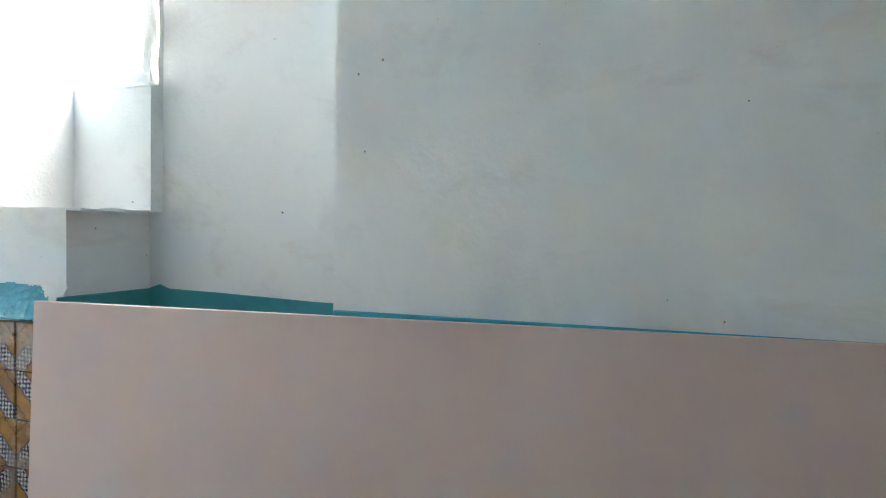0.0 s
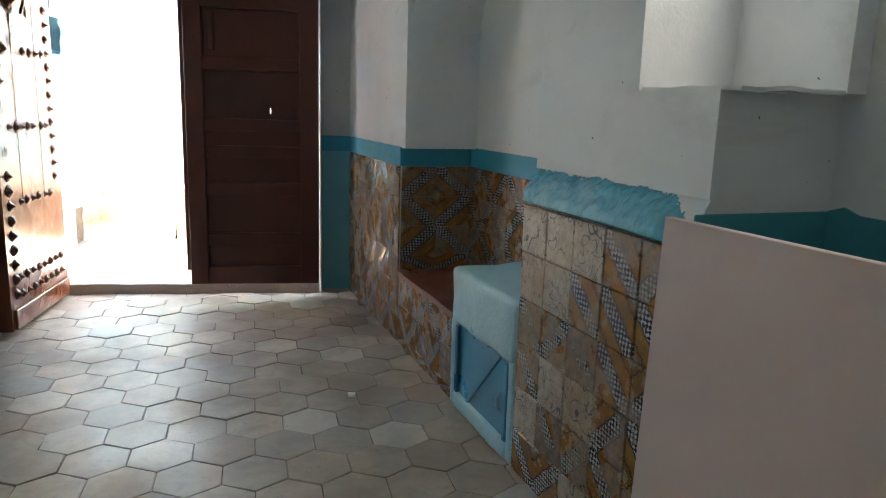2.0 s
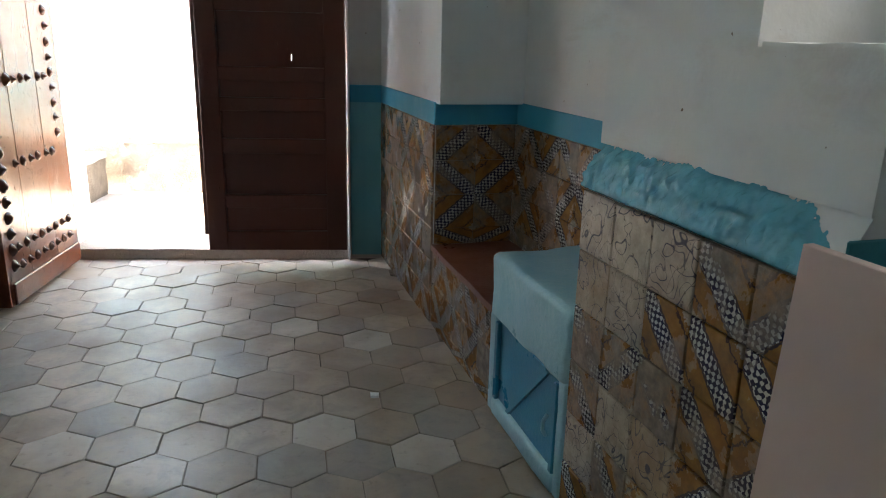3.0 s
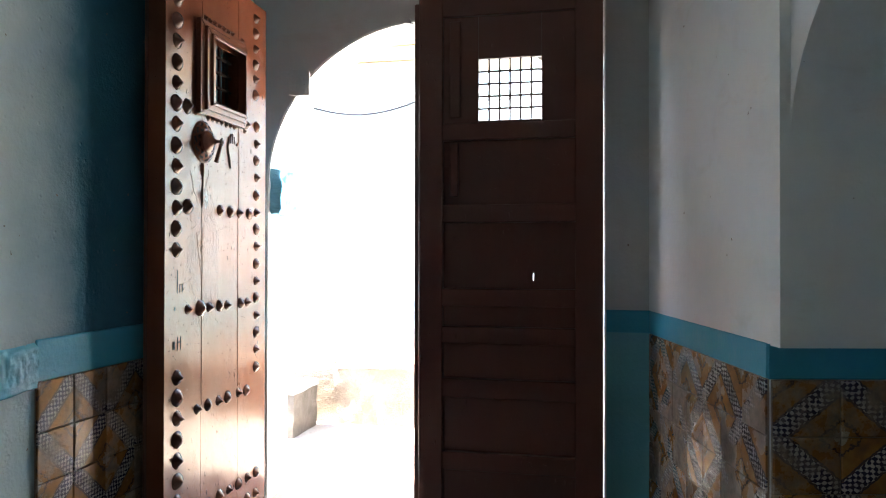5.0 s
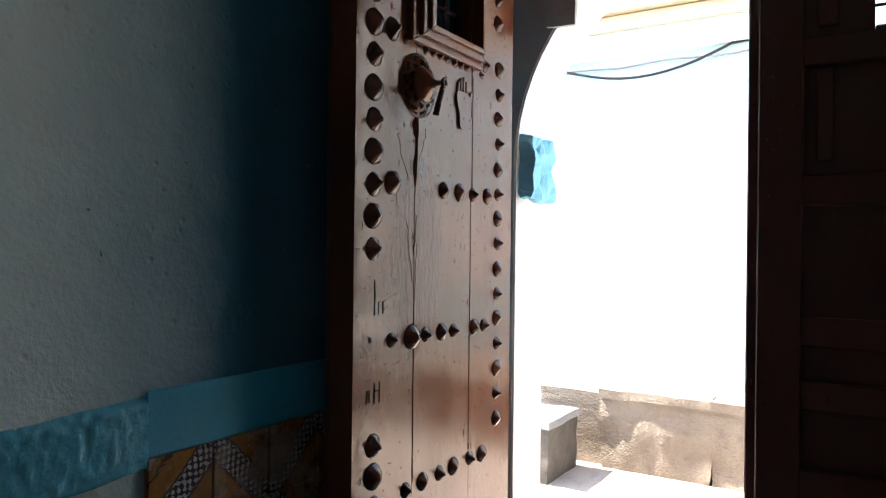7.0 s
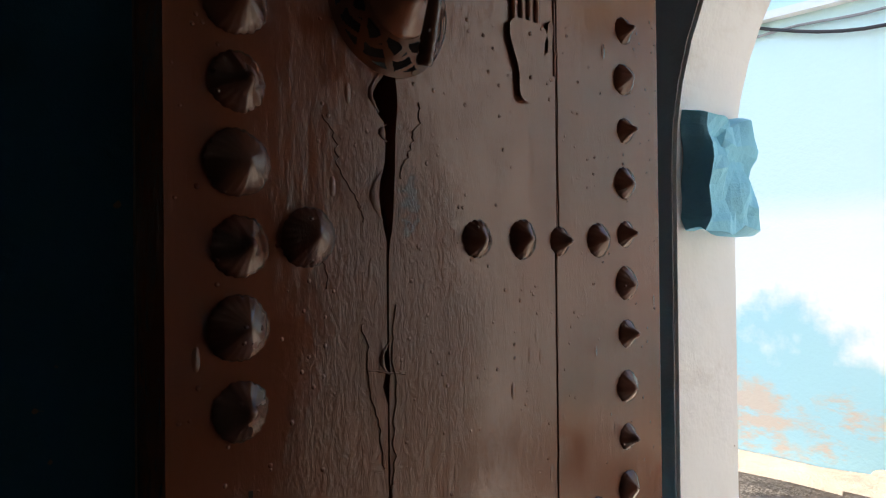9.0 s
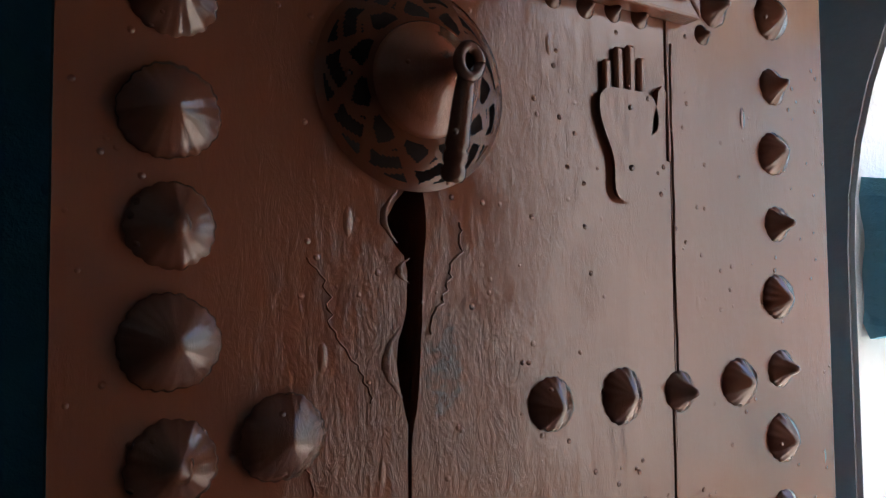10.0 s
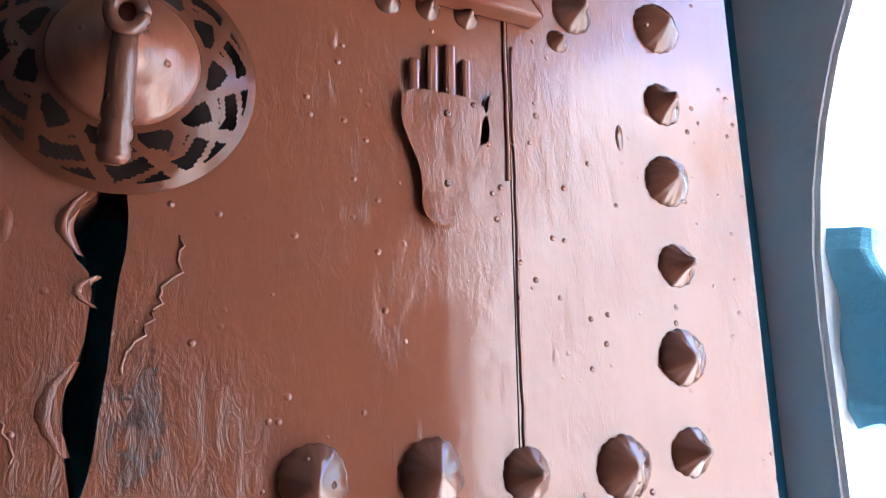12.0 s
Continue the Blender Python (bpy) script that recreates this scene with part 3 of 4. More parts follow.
slot = [(-0.5728, ZT), (-0.5730, 2.3), (-0.5730, 1.845), (-0.5735, 1.66), (-0.576, 1.652), (-0.584, 1.643), (-0.590, 1.632), (-0.589, 1.620), (-0.583, 1.609), (-0.576, 1.602), (-0.573, 1.590), (-0.574, 1.560), (-0.577, 1.548), (-0.581, 1.536), (-0.583, 1.520), (-0.580, 1.500), (-0.576, 1.482), (-0.573, 1.470), (-0.5735, 1.452), (-0.5733, 1.36), (-0.578, 1.345), (-0.576, 1.325), (-0.580, 1.31), (-0.5735, 1.29), (-0.573, 0.8), (-0.5728, ZB)]
slot2 = [(-0.5714, ZT), (-0.5714, 2.3), (-0.5714, 1.845), (-0.560, 1.66), (-0.5585, 1.652), (-0.557, 1.643), (-0.556, 1.632), (-0.556, 1.620), (-0.557, 1.609), (-0.558, 1.602), (-0.559, 1.590), (-0.560, 1.560), (-0.560, 1.548), (-0.561, 1.536), (-0.562, 1.520), (-0.563, 1.500), (-0.565, 1.482), (-0.568, 1.470), (-0.570, 1.452), (-0.5710, 1.36), (-0.571, 1.345), (-0.569, 1.325), (-0.571, 1.31), (-0.5712, 1.29), (-0.5712, 0.8), (-0.5714, ZB)]
WY0, WY1, WZ0, WZ1 = -0.545, -0.295, 1.895, 2.15   # the small barred window


def plank(outline_strips):
    bm = bmesh.new()
    for strip in outline_strips:
        add_prism(bm, strip, "x", FX - TH, FX)
    return bm


left = [[(-0.818, b[1]), (-0.818, a[1]), a, b] for a, b in zip(slot, slot[1:])]
part("plank", plank(left), M_DOOR, door)
mid = [[b, a, (-0.2765, a[1]), (-0.2765, b[1])] for a, b in zip(slot2, slot2[1:]) if b[1] > 2.2 or a[1] <= 1.85]
mid += [[(-0.570, WZ1), (-0.570, 2.3), (-0.2765, 2.3), (-0.2765, WZ1)], [(-0.5705, 1.845), (-0.5705, WZ0), (-0.2765, WZ0), (-0.2765, 1.845)]]
mid += [[(-0.570, WZ0), (-0.570, WZ1), (WY0, WZ1), (WY0, WZ0)], [(WY1, WZ0), (WY1, WZ1), (-0.2765, WZ1), (-0.2765, WZ0)]]
part("plank", plank(mid), M_DOOR, door)
part("plank", plank([[(-0.2752, ZB), (-0.2752, ZT), (-0.014, ZT), (-0.014, ZB)]]), M_DOOR, door)
bm = bmesh.new()
add_box(bm, FX - TH - 0.02, FX - TH - 0.001, -0.815, -0.70, ZB, ZT, bevel=0.004)
part("back_stile", bm, M_INNER, door, "dark stile behind the planks")
for z in (0.22, 1.0, 1.72, 2.32):
    part("back_rail", box(FX - TH - 0.03, FX - TH - 0.001, -0.699, -0.02, z - 0.06, z + 0.06, bevel=0.004), M_INNER, door)
part("kick_rail", box(FX + 0.001, FX + 0.016, -0.79, -0.03, 0.035, 0.14, bevel=0.004), M_DOOR, door, "worn bottom rail")
# studs: one mesh a kind
def stud_mesh(name, r, h, flute, pointed):
    """A hand-forged boss: a scalloped skirt, smooth towards a blunt off-centre tip."""
    prof = [(1.0, 0.0), (1.0, 0.10), (0.95, 0.24), (0.82, 0.42), (0.64, 0.60), (0.44, 0.76), (0.25, 0.90), (0.10, 1.0)]
    if pointed:
        prof = [(0.97, 0.0), (0.96, 0.10), (0.82, 0.26), (0.62, 0.42), (0.43, 0.60), (0.29, 0.80), (0.19, 1.0), (0.08, 1.08)]
    bm, segs, rings = bmesh.new(), 72, []
    for q, z in prof:
        ring = []
        for i in range(segs):
            a = 2 * math.pi * i / segs
            wob = 1 + 0.05 * noise.noise(Vector((math.cos(a) * 1.5, math.sin(a) * 1.5, r * 300)))
            rr = r * q * wob * (1 + (0.06 * q * q * abs(math.cos(flute * a / 2)) if flute else 0))
            ring.append(bm.verts.new((h * z, rr * math.cos(a) + 0.06 * r * z, rr * math.sin(a))))
        rings.append(ring)
    for lo, hi in zip(rings, rings[1:]):
        for i in range(segs):
            bm.faces.new((lo[i], lo[(i + 1) % segs], hi[(i + 1) % segs], hi[i]))
    bm.faces.new(rings[-1])
    roughen(bm, r * 0.05, 70, r * 100)
    return finish(name, bm, M_STUD, True)


MESH = {"B": stud_mesh("stud_large", 0.0300, 0.026, 22, False), "P": stud_mesh("stud_pointed", 0.0285, 0.027, 18, True),
        "b": stud_mesh("stud_medium", 0.0245, 0.020, 16, False), "p": stud_mesh("stud_small_pointed", 0.0205, 0.022, 12, True),
        "n": stud_mesh("nail_head", 0.0115, 0.011, 0, True)}
def stud(kind, y, z):
    ob = new("stud" if kind != "n" else "nail", MESH[kind])
    ob.parent = door
    ob.matrix_basis = pose(FX - 0.001, y + random.uniform(-0.002, 0.002), z + random.uniform(-0.002, 0.002), random.uniform(0, 360)) @ Matrix.Diagonal((1, random.uniform(0.94, 1.06), random.uniform(0.94, 1.06), 1))


PITCH = 0.0777
for i in range(-3, 11):
    stud("B" if i % 2 == 0 else "P", -0.748, 1.541 + PITCH * i)
for i in range(9):
    stud("P" if i % 2 == 0 else "B", -0.738, 0.836 - 0.0775 * i)
for i in range(15):
    stud("b" if i % 2 == 0 else "p", -0.110, 1.876 - 0.0782 * i)
for i in range(6):
    stud("b" if i % 2 == 0 else "p", -0.122, 2.02 + 0.070 * i)
for k, y in (("B", -0.672), ("b", -0.430), ("b", -0.348), ("p", -0.272), ("b", -0.182)):
    stud(k, y, 1.472)
for k, y in (("p", -0.669), ("B", -0.582), ("p", -0.512), ("b", -0.437), ("p", -0.372), ("b", -0.255), ("p", -0.195)):
    stud(k, y, 1.080)
for k, y in (("p", -0.602), ("b", -0.521), ("p", -0.440), ("b", -0.365), ("p", -0.272), ("b", -0.200)):
    stud(k, y, 0.690)
for i in range(8):
    stud("b" if i % 2 else "p", -0.675 + 0.0815 * i, 0.296)
for i in range(8):
    stud("p" if i % 2 else "b", -0.66 + 0.0785 * i, 0.205)
for y in (-0.530, -0.495, -0.459, -0.423, -0.384, -0.349, -0.313, -0.225):
    stud("n", y, 1.838)
    stud("n", y - 0.02, 2.235)
stud("n", -0.622, 1.842), stud("p", -0.208, 1.868), stud("P", -0.677, 1.857)

# moulded frame of the barred window
OY0, OY1, OZ0, OZ1 = -0.618, -0.250, 1.842, 2.215
def mitred(inner, outer, x0, x1, name, label):
    (a0, b0, a1, b1), (c0, d0, c1, d1) = inner, outer
    quads = [[(c0, d0), (c1, d0), (a1, b0), (a0, b0)], [(c1, d0), (c1, d1), (a1, b1), (a1, b0)], [(c1, d1), (c0, d1), (a0, b1), (a1, b1)], [(c0, d1), (c0, d0), (a0, b0), (a0, b1)]]
    for q in quads:
        bm = add_prism(bmesh.new(), q, "x", x0, x1)
        bmesh.ops.bevel(bm, geom=bm.edges[:], offset=0.003, segments=2, affect="EDGES", profile=0.5)
        part(name, bm, M_DOOR, door, label)


mitred((-0.575, 1.872, -0.276, 2.175), (OY0, OZ0, OY1, OZ1), FX, FX + 0.022, "frame_moulding", "")
mitred((-0.560, 1.884, -0.286, 2.162), (-0.592, 1.860, -0.263, 2.190), FX + 0.021, FX + 0.036, "frame_moulding", "")
mitred((WY0, WZ0, WY1, WZ1), (-0.566, 1.880, -0.281, 2.166), FX + 0.035, FX + 0.046, "frame_moulding", "")
for i in range(4):
    y = WY0 + (WY1 - WY0) * (i + 0.5) / 4
    bm = add_tube(bmesh.new(), [(FX - 0.03, y, WZ0 - 0.005), (FX - 0.03, y, WZ1 + 0.005)], 0.006)
    for j in range(4):
        lathe(bm, [(0.005, -0.011), (0.010, -0.005), (0.010, 0.005), (0.005, 0.011)], 8, axis="z", at=(FX - 0.03, y, WZ0 + (WZ1 - WZ0) * (j + 0.5) / 4))
    part("window_bar", bm, M_BARS, door)
for j in range(4):
    z = WZ0 + (WZ1 - WZ0) * (j + 0.5) / 4
    part("window_bar", add_tube(bmesh.new(), [(FX - 0.03, WY0 - 0.005, z), (FX - 0.03, WY1 + 0.005, z)], 0.006), M_BARS, door)

# pierced round knocker plate: dome, ring of openings, boss, eye and clapper
KY, KZ = -0.567, 1.736
plate = thing("knocker", "", "")
plate.parent = door
bm = bmesh.new()
def dome_x(r):
    return FX + 0.004 + 0.024 * max(0.0, 1 - (r / 0.084) ** 2.6)
SEG = 288
radii = [0.044, 0.048] + [0.050 + 0.00135 * i for i in range(24)] + [0.084]
grid = [[bm.verts.new((dome_x(r), KY + r * math.cos(2 * math.pi * i / SEG), KZ + r * math.sin(2 * math.pi * i / SEG))) for i in range(SEG)] for r in radii]
def pierced(a, r):
    """Scrollwork: two sets of curling strands crossing between the hub and the rim."""
    if not 0.050 < r < 0.0785:
        return False
    u = (r - 0.050) / 0.0285
    turn = a * 11 / (2 * math.pi)
    one = abs((turn + 1.15 * u * u) % 1.0 - 0.5)
    two = abs((turn - 0.95 * u ** 0.6 + 0.3) % 1.0 - 0.5)
    ring = abs(u - 0.48 - 0.10 * math.sin(11 * a))
    return one > 0.14 and two > 0.13 and ring > 0.075
for j in range(len(radii) - 1):
    for i in range(SEG):
        if not pierced(2 * math.pi * (i + 0.5) / SEG, (radii[j] + radii[j + 1]) / 2):
            k2 = (i + 1) % SEG
            bm.faces.new((grid[j][i], grid[j][k2], grid[j + 1][k2], grid[j + 1][i]))
bmesh.ops.solidify(bm, geom=bm.faces[:], thickness=0.003)
part("pierced_plate", bm, M_DOOR, plate, "pierced round iron plate")
# dark disc that paints the shade inside the pierced openings
part("openings_shade", lathe(bmesh.new(), [(0.080, FX + 0.0005), (0.079, FX + 0.0015)], 40, at=(0, KY, KZ)), M_BARS, plate, "dark disc painting the shade inside the openings")
bm = lathe(bmesh.new(), [(0.046, FX + 0.014), (0.0455, FX + 0.026), (0.043, FX + 0.030), (0.036, FX + 0.033), (0.035, FX + 0.036), (0.024, FX + 0.041), (0.014, FX + 0.049), (0.0075, FX + 0.062), (0.0065, FX + 0.080)], 36, at=(0, KY, KZ))
part("boss", bm, M_DOOR, plate, "", True)
bm = bmesh.new()
add_tube(bm, [(FX + 0.084, KY + 0.0085 * math.cos(a), KZ - 0.002 + 0.0105 * math.sin(a)) for a in [2 * math.pi * i / 20 for i in range(21)]], 0.0045, 10)
part("eye_ring", bm, M_STUD, plate, "", True)
bm = lathe(bmesh.new(), [(0.0075, -0.086), (0.0095, -0.082), (0.0095, -0.077), (0.0078, -0.074), (0.0095, -0.071), (0.0095, -0.066), (0.0078, -0.063), (0.0092, -0.060), (0.0090, -0.055), (0.0082, -0.050), (0.0078, -0.03), (0.0065, -0.010)], 16, axis="z")
part("clapper", bm, M_STUD, plate, "hanging iron clapper", True, at=pose(FX + 0.083, KY, KZ, 0, 16, 0))

# hand-shaped metal plaque
HY, HZ = -0.338, 1.662
bm = bmesh.new()
palm = [(-0.008, -0.004), (0.008, -0.004), (0.014, 0.006), (0.014, 0.026), (0.017, 0.044), (0.025, 0.058), (0.029, 0.074), (0.027, 0.088), (0.022, 0.098), (0.0, 0.098), (-0.024, 0.098), (-0.027, 0.080), (-0.022, 0.060), (-0.015, 0.042), (-0.012, 0.026), (-0.013, 0.006)]
for _ in range(2):
    palm = [(p[0] * w + q[0] * (1 - w), p[1] * w + q[1] * (1 - w)) for p, q in zip(palm, palm[1:] + palm[:1]) for w in (0.75, 0.25)]
add_prism(bm, [(HY + 1.3 * y, HZ + z) for y, z in palm], "x", FX, FX + 0.007)
for y0, y1, z1 in ((-0.0225, -0.0155, 0.128), (-0.0110, -0.0035, 0.142), (0.0010, 0.0085, 0.146), (0.0125, 0.0190, 0.136)):
    add_box(bm, FX, FX + 0.0064, HY + 1.3 * y0, HY + 1.3 * y1, HZ + 0.082, HZ + z1, bevel=0.0028, seg=2)
add_prism(bm, [(HY + 0.030, HZ + 0.060), (HY + 0.041, HZ + 0.068), (HY + 0.049, HZ + 0.088), (HY + 0.051, HZ + 0.104), (HY + 0.046, HZ + 0.111), (HY + 0.040, HZ + 0.104), (HY + 0.038, HZ + 0.092), (HY + 0.033, HZ + 0.080)], "x", FX, FX + 0.007)
bmesh.ops.bevel(bm, geom=[e for e in bm.edges if all(v.co.x > FX + 0.0066 for v in e.verts) and len(e.link_faces) == 2 and e.calc_face_angle(0) > 1.0], offset=0.003, segments=3, affect="EDGES", profile=0.5)
part("palm_plaque", bm, M_DOOR, door, "flat iron plaque with five fingers, painted brown")
for z in (0.026, 0.084):
    part("rivet", lathe(bmesh.new(), [(0.003, 0.0), (0.003, 0.001), (0.0015, 0.002)], 10, at=(FX + 0.0068, HY + 0.002, HZ + z)), M_STUD, door)

# raised drips and cracks in the thick paint, and scratched marks
def ridge(y0, z0, y1, z1, r, seed):
    n = 26
    pts = []
    for i in range(n + 1):
        t = i / n
        w = (0.010 if abs(y0 - y1) > 0.002 else 0.0022) * noise.noise(Vector((t * 3.0, seed, 0))) + (0.0055 if abs(y0 - y1) > 0.002 else 0.0015) * noise.noise(Vector((t * 17, seed, 2)))
        pts.append((FX + 0.0002, y0 + (y1 - y0) * t + w, z0 + (z1 - z0) * t))
    bm = bmesh.new()
    add_tube(bm, pts, r, 6)
    part("paint_ridge", bm, M_DOOR, door, "", True)


for k, q in enumerate(((-0.655, 1.60, -0.605, 1.49, 0.0009), (-0.52, 1.63, -0.548, 1.54, 0.0012), (-0.668, 1.50, -0.655, 1.42, 0.0009),
                       (-0.60, 1.33, -0.545, 1.32, 0.0010), (-0.61, 1.38, -0.575, 1.22, 0.0011), (-0.565, 1.40, -0.572, 1.20, 0.0013), (-0.70, 1.18, -0.64, 1.20, 0.0009),
                       (-0.2790, 2.4, -0.2785, 1.70, 0.0022), (-0.2725, 1.82, -0.2720, 1.48, 0.0016), (-0.2790, 1.46, -0.2785, 0.72, 0.0018), (-0.5690, 1.20, -0.5690, 0.70, 0.0016))):
    ridge(*q[:4], q[4], 3.7 * k + 1)
for y0, z0, length, wide, seed in ((-0.591, 1.632, 0.040, 0.006, 1.0), (-0.587, 1.520, 0.055, 0.009, 2.0), (-0.580, 1.590, 0.020, 0.004, 3.0), (-0.580, 1.340, 0.035, 0.005, 5.0)):
    bm = bmesh.new()
    lo_row, hi_row = [], []
    for i in range(13):
        t = i / 12
        bow = math.sin(math.pi * t)
        z = z0 + length * (0.5 - t)
        edge = y0 + 0.008 * (1 - bow) + 0.0012 * noise.noise(Vector((t * 9, seed, 0)))
        lo_row.append(bm.verts.new((FX + 0.0004, edge - wide * bow * (1 + 0.4 * noise.noise(Vector((t * 7, seed, 4)))), z)))
        hi_row.append(bm.verts.new((FX - 0.006, edge + 0.004, z)))
    crest = [bm.verts.new((FX + 0.0035 * math.sin(math.pi * i / 12) + 0.0004, (a.co.y * 0.6 + b.co.y * 0.4), a.co.z)) for i, (a, b) in enumerate(zip(lo_row, hi_row))]
    for i in range(12):
        bm.faces.new((lo_row[i], lo_row[i + 1], crest[i + 1], crest[i]))
        bm.faces.new((crest[i], crest[i + 1], hi_row[i + 1], hi_row[i]))
    part("paint_flake", bm, M_DOOR, door, "curled paint edge at the split", True)
for y, z, w, h in ((-0.738, 1.19, 0.004, 0.085), (-0.722, 1.165, 0.004, 0.03), (-0.705, 1.165, 0.004, 0.03), (-0.755, 1.09, 0.008, 0.014), (-0.760, 0.955, 0.014, 0.030), (-0.735, 0.96, 0.004, 0.05), (-0.715, 0.96, 0.004, 0.05), (-0.722, 0.965, 0.02, 0.004)):
    part("scratch_mark", box(FX + 0.0003, FX + 0.0012, y - w / 2, y + w / 2, z - h / 2, z + h / 2), M_BARS, door)

# ---------------------------------------------------------------- dark leaf, closed
leaf = thing("door_2", "dark red-brown panelled wooden door leaf, closed, with a barred window", "door", kind="structure")
LX0, LX1, LZ0, LZ1 = 0.735, 1.542, 0.085, 2.44
part("stile", box(LX0, 0.845, -0.03, 0.03, LZ0, LZ1, bevel=0.004), M_INNER, leaf)
part("stile", box(1.425, LX1, -0.03, 0.03, LZ0, LZ1, bevel=0.004), M_INNER, leaf)
part("meeting_strip", box(LX0 - 0.035, LX0 + 0.012, 0.031, 0.06, LZ0 + 0.08, LZ1, bevel=0.004), M_INNER, leaf)
RAILS = [(0.085, 0.20), (0.34, 0.42), (0.66, 0.745), (0.90, 0.975), (1.065, 1.143), (1.435, 1.515), (1.80, 1.875), (2.35, 2.44)]
for a, b in RAILS:
    part("rail", box(0.842, 1.428, -0.028, 0.028, a, b, bevel=0.004), M_INNER, leaf)
for (_, a), (b, _) in zip(RAILS, RAILS[1:]):
    if a > 1.8:
        continue
    if a == 1.143:   # a panel with a split that lets light through
        part("panel", box(0.840, 1.243, 0.004, 0.020, a - 0.005, b + 0.005), M_INNER, leaf)
        part("panel", box(1.2465, 1.430, 0.004, 0.020, a - 0.005, 1.180), M_INNER, leaf)
        part("panel", box(1.2465, 1.430, 0.004, 0.020, 1.212, b + 0.005), M_INNER, leaf)
        part("panel", box(1.2472, 1.430, 0.004, 0.020, 1.180, 1.212), M_INNER, leaf)
        part("panel_sliver", box(1.243, 1.2465, 0.004, 0.020, a, 1.180), M_INNER, leaf)
        part("panel_sliver", box(1.243, 1.2465, 0.004, 0.020, 1.212, b), M_INNER, leaf)
        continue
    part("panel", box(0.840, 1.430, 0.004, 0.020, a - 0.005, b + 0.005), M_INNER, leaf)
GX0, GX1, GZ0, GZ1 = 1.003, 1.282, 1.885, 2.16
part("panel", box(0.840, GX0, -0.012, 0.014, 1.870, 2.355), M_INNER, leaf)
part("panel", box(GX1, 1.430, -0.012, 0.014, 1.870, 2.355), M_INNER, leaf)
part("panel", box(GX0 + 0.001, GX1 - 0.001, -0.012, 0.014, GZ1, 2.349), M_INNER, leaf)
part("window_rail", box(GX0 + 0.001, GX1 - 0.001, -0.02, 0.02, 1.876, GZ0, bevel=0.003), M_INNER, leaf)
part("batten", box(0.875, 0.925, -0.026, -0.013, 1.90, 2.33, bevel=0.004), M_INNER, leaf)
part("batten", box(0.875, 0.915, -0.022, -0.009, 1.55, 1.79, bevel=0.004), M_INNER, leaf)
for i in range(1, 6):
    x = GX0 + (GX1 - GX0) * i / 6
    bm = add_tube(bmesh.new(), [(x, 0.0, GZ0 - 0.004), (x, 0.0, GZ1 + 0.004)], 0.0042)
    for j in range(1, 5):
        lathe(bm, [(0.004, -0.007), (0.0075, -0.003), (0.0075, 0.003), (0.004, 0.007)], 8, axis="z", at=(x, 0.0, GZ0 + (GZ1 - GZ0) * j / 5))
    part("window_bar", bm, M_BARS, leaf)
for j in range(1, 5):
    z = GZ0 + (GZ1 - GZ0) * j / 5
    part("window_bar", add_tube(bmesh.new(), [(GX0 - 0.004, 0.0, z), (GX1 + 0.004, 0.0, z)], 0.0042), M_BARS, leaf)

# ---------------------------------------------------------------- bench, cupboard, board, cord
bench = thing("built_in_bench", "low tiled bench with a red-brown painted seat in the niche", "bench", EAST)
part("body", box(1.168, 1.985, 0.008, 0.383, 0.0, 0.366), M_MORTAR, bench)
bm = lump((1.168, 1.985, -0.012, 0.380, 0.368, 0.395), 9, 0.004, 9.0, 3.0)
part("seat", bm, M_SEAT, bench, "red-brown painted seat slab")

cup = thing("cupboard", "light blue painted masonry cupboard with a small blue metal door", "cupboard", EAST)
bm = bmesh.new()
S0, S1, DZ0, DZ1 = 1.99, 2.598, 0.07, 0.365
def soft(b, amount=0.006, cuts=7, bev=0.025, seed=2.0):
    q = add_box(bmesh.new(), *b)
    bmesh.ops.bevel(q, geom=q.edges[:], offset=bev, segments=3, affect="EDGES", profile=0.5)
    bmesh.ops.subdivide_edges(q, edges=[e for e in q.edges if e.calc_length() > 0.05], cuts=cuts, use_grid_fill=True)
    roughen(q, amount, 6.0, seed)
    roughen(q, 0.003, 26.0, seed + 4)
    return q
part("top", soft((S0, S1, -0.020, 0.382, DZ1 + 0.002, 0.605), 0.010), M_CUPB, cup, smooth=True)
part("jamb", soft((S0, S0 + 0.06, -0.016, 0.382, 0.0, DZ1 + 0.02), 0.003, bev=0.012), M_CUPB, cup, smooth=True)
part("jamb", soft((S1 - 0.05, S1, -0.016, 0.382, 0.0, DZ1 + 0.02), 0.003, bev=0.012), M_CUPB, cup, smooth=True)
part("plinth", soft((S0 + 0.05, S1 - 0.04, -0.022, 0.382, 0.0, DZ0), 0.004, bev=0.015), M_CUPB, cup, smooth=True)
dr = part("door", box(S0 + 0.055, S1 - 0.045, -0.004, 0.012, DZ0, DZ1, bevel=0.002), M_CUPD, cup, "blue painted metal door")
part("door_frame", box(S0 + 0.06, S0 + 0.085, -0.020, -0.003, DZ0, DZ1, bevel=0.003), M_CUPD, cup)
part("door_frame", box(S1 - 0.07, S1 - 0.046, -0.020, -0.003, DZ0, DZ1, bevel=0.003), M_CUPD, cup)
bm = add_prism(bmesh.new(), [(2.16, DZ0), (2.185, DZ0), (2.475, DZ1), (2.45, DZ1)], "y", -0.013, -0.003)
part("brace", bm, M_CUPD, cup, "diagonal brace")
bm = add_tube(bmesh.new(), [(S1 - 0.10, -0.018, 0.17), (S1 - 0.10, -0.030, 0.19), (S1 - 0.10, -0.030, 0.22), (S1 - 0.10, -0.018, 0.24)], 0.006)
part("latch", bm, M_CUPB, cup, "small latch")

bm = bmesh.new()
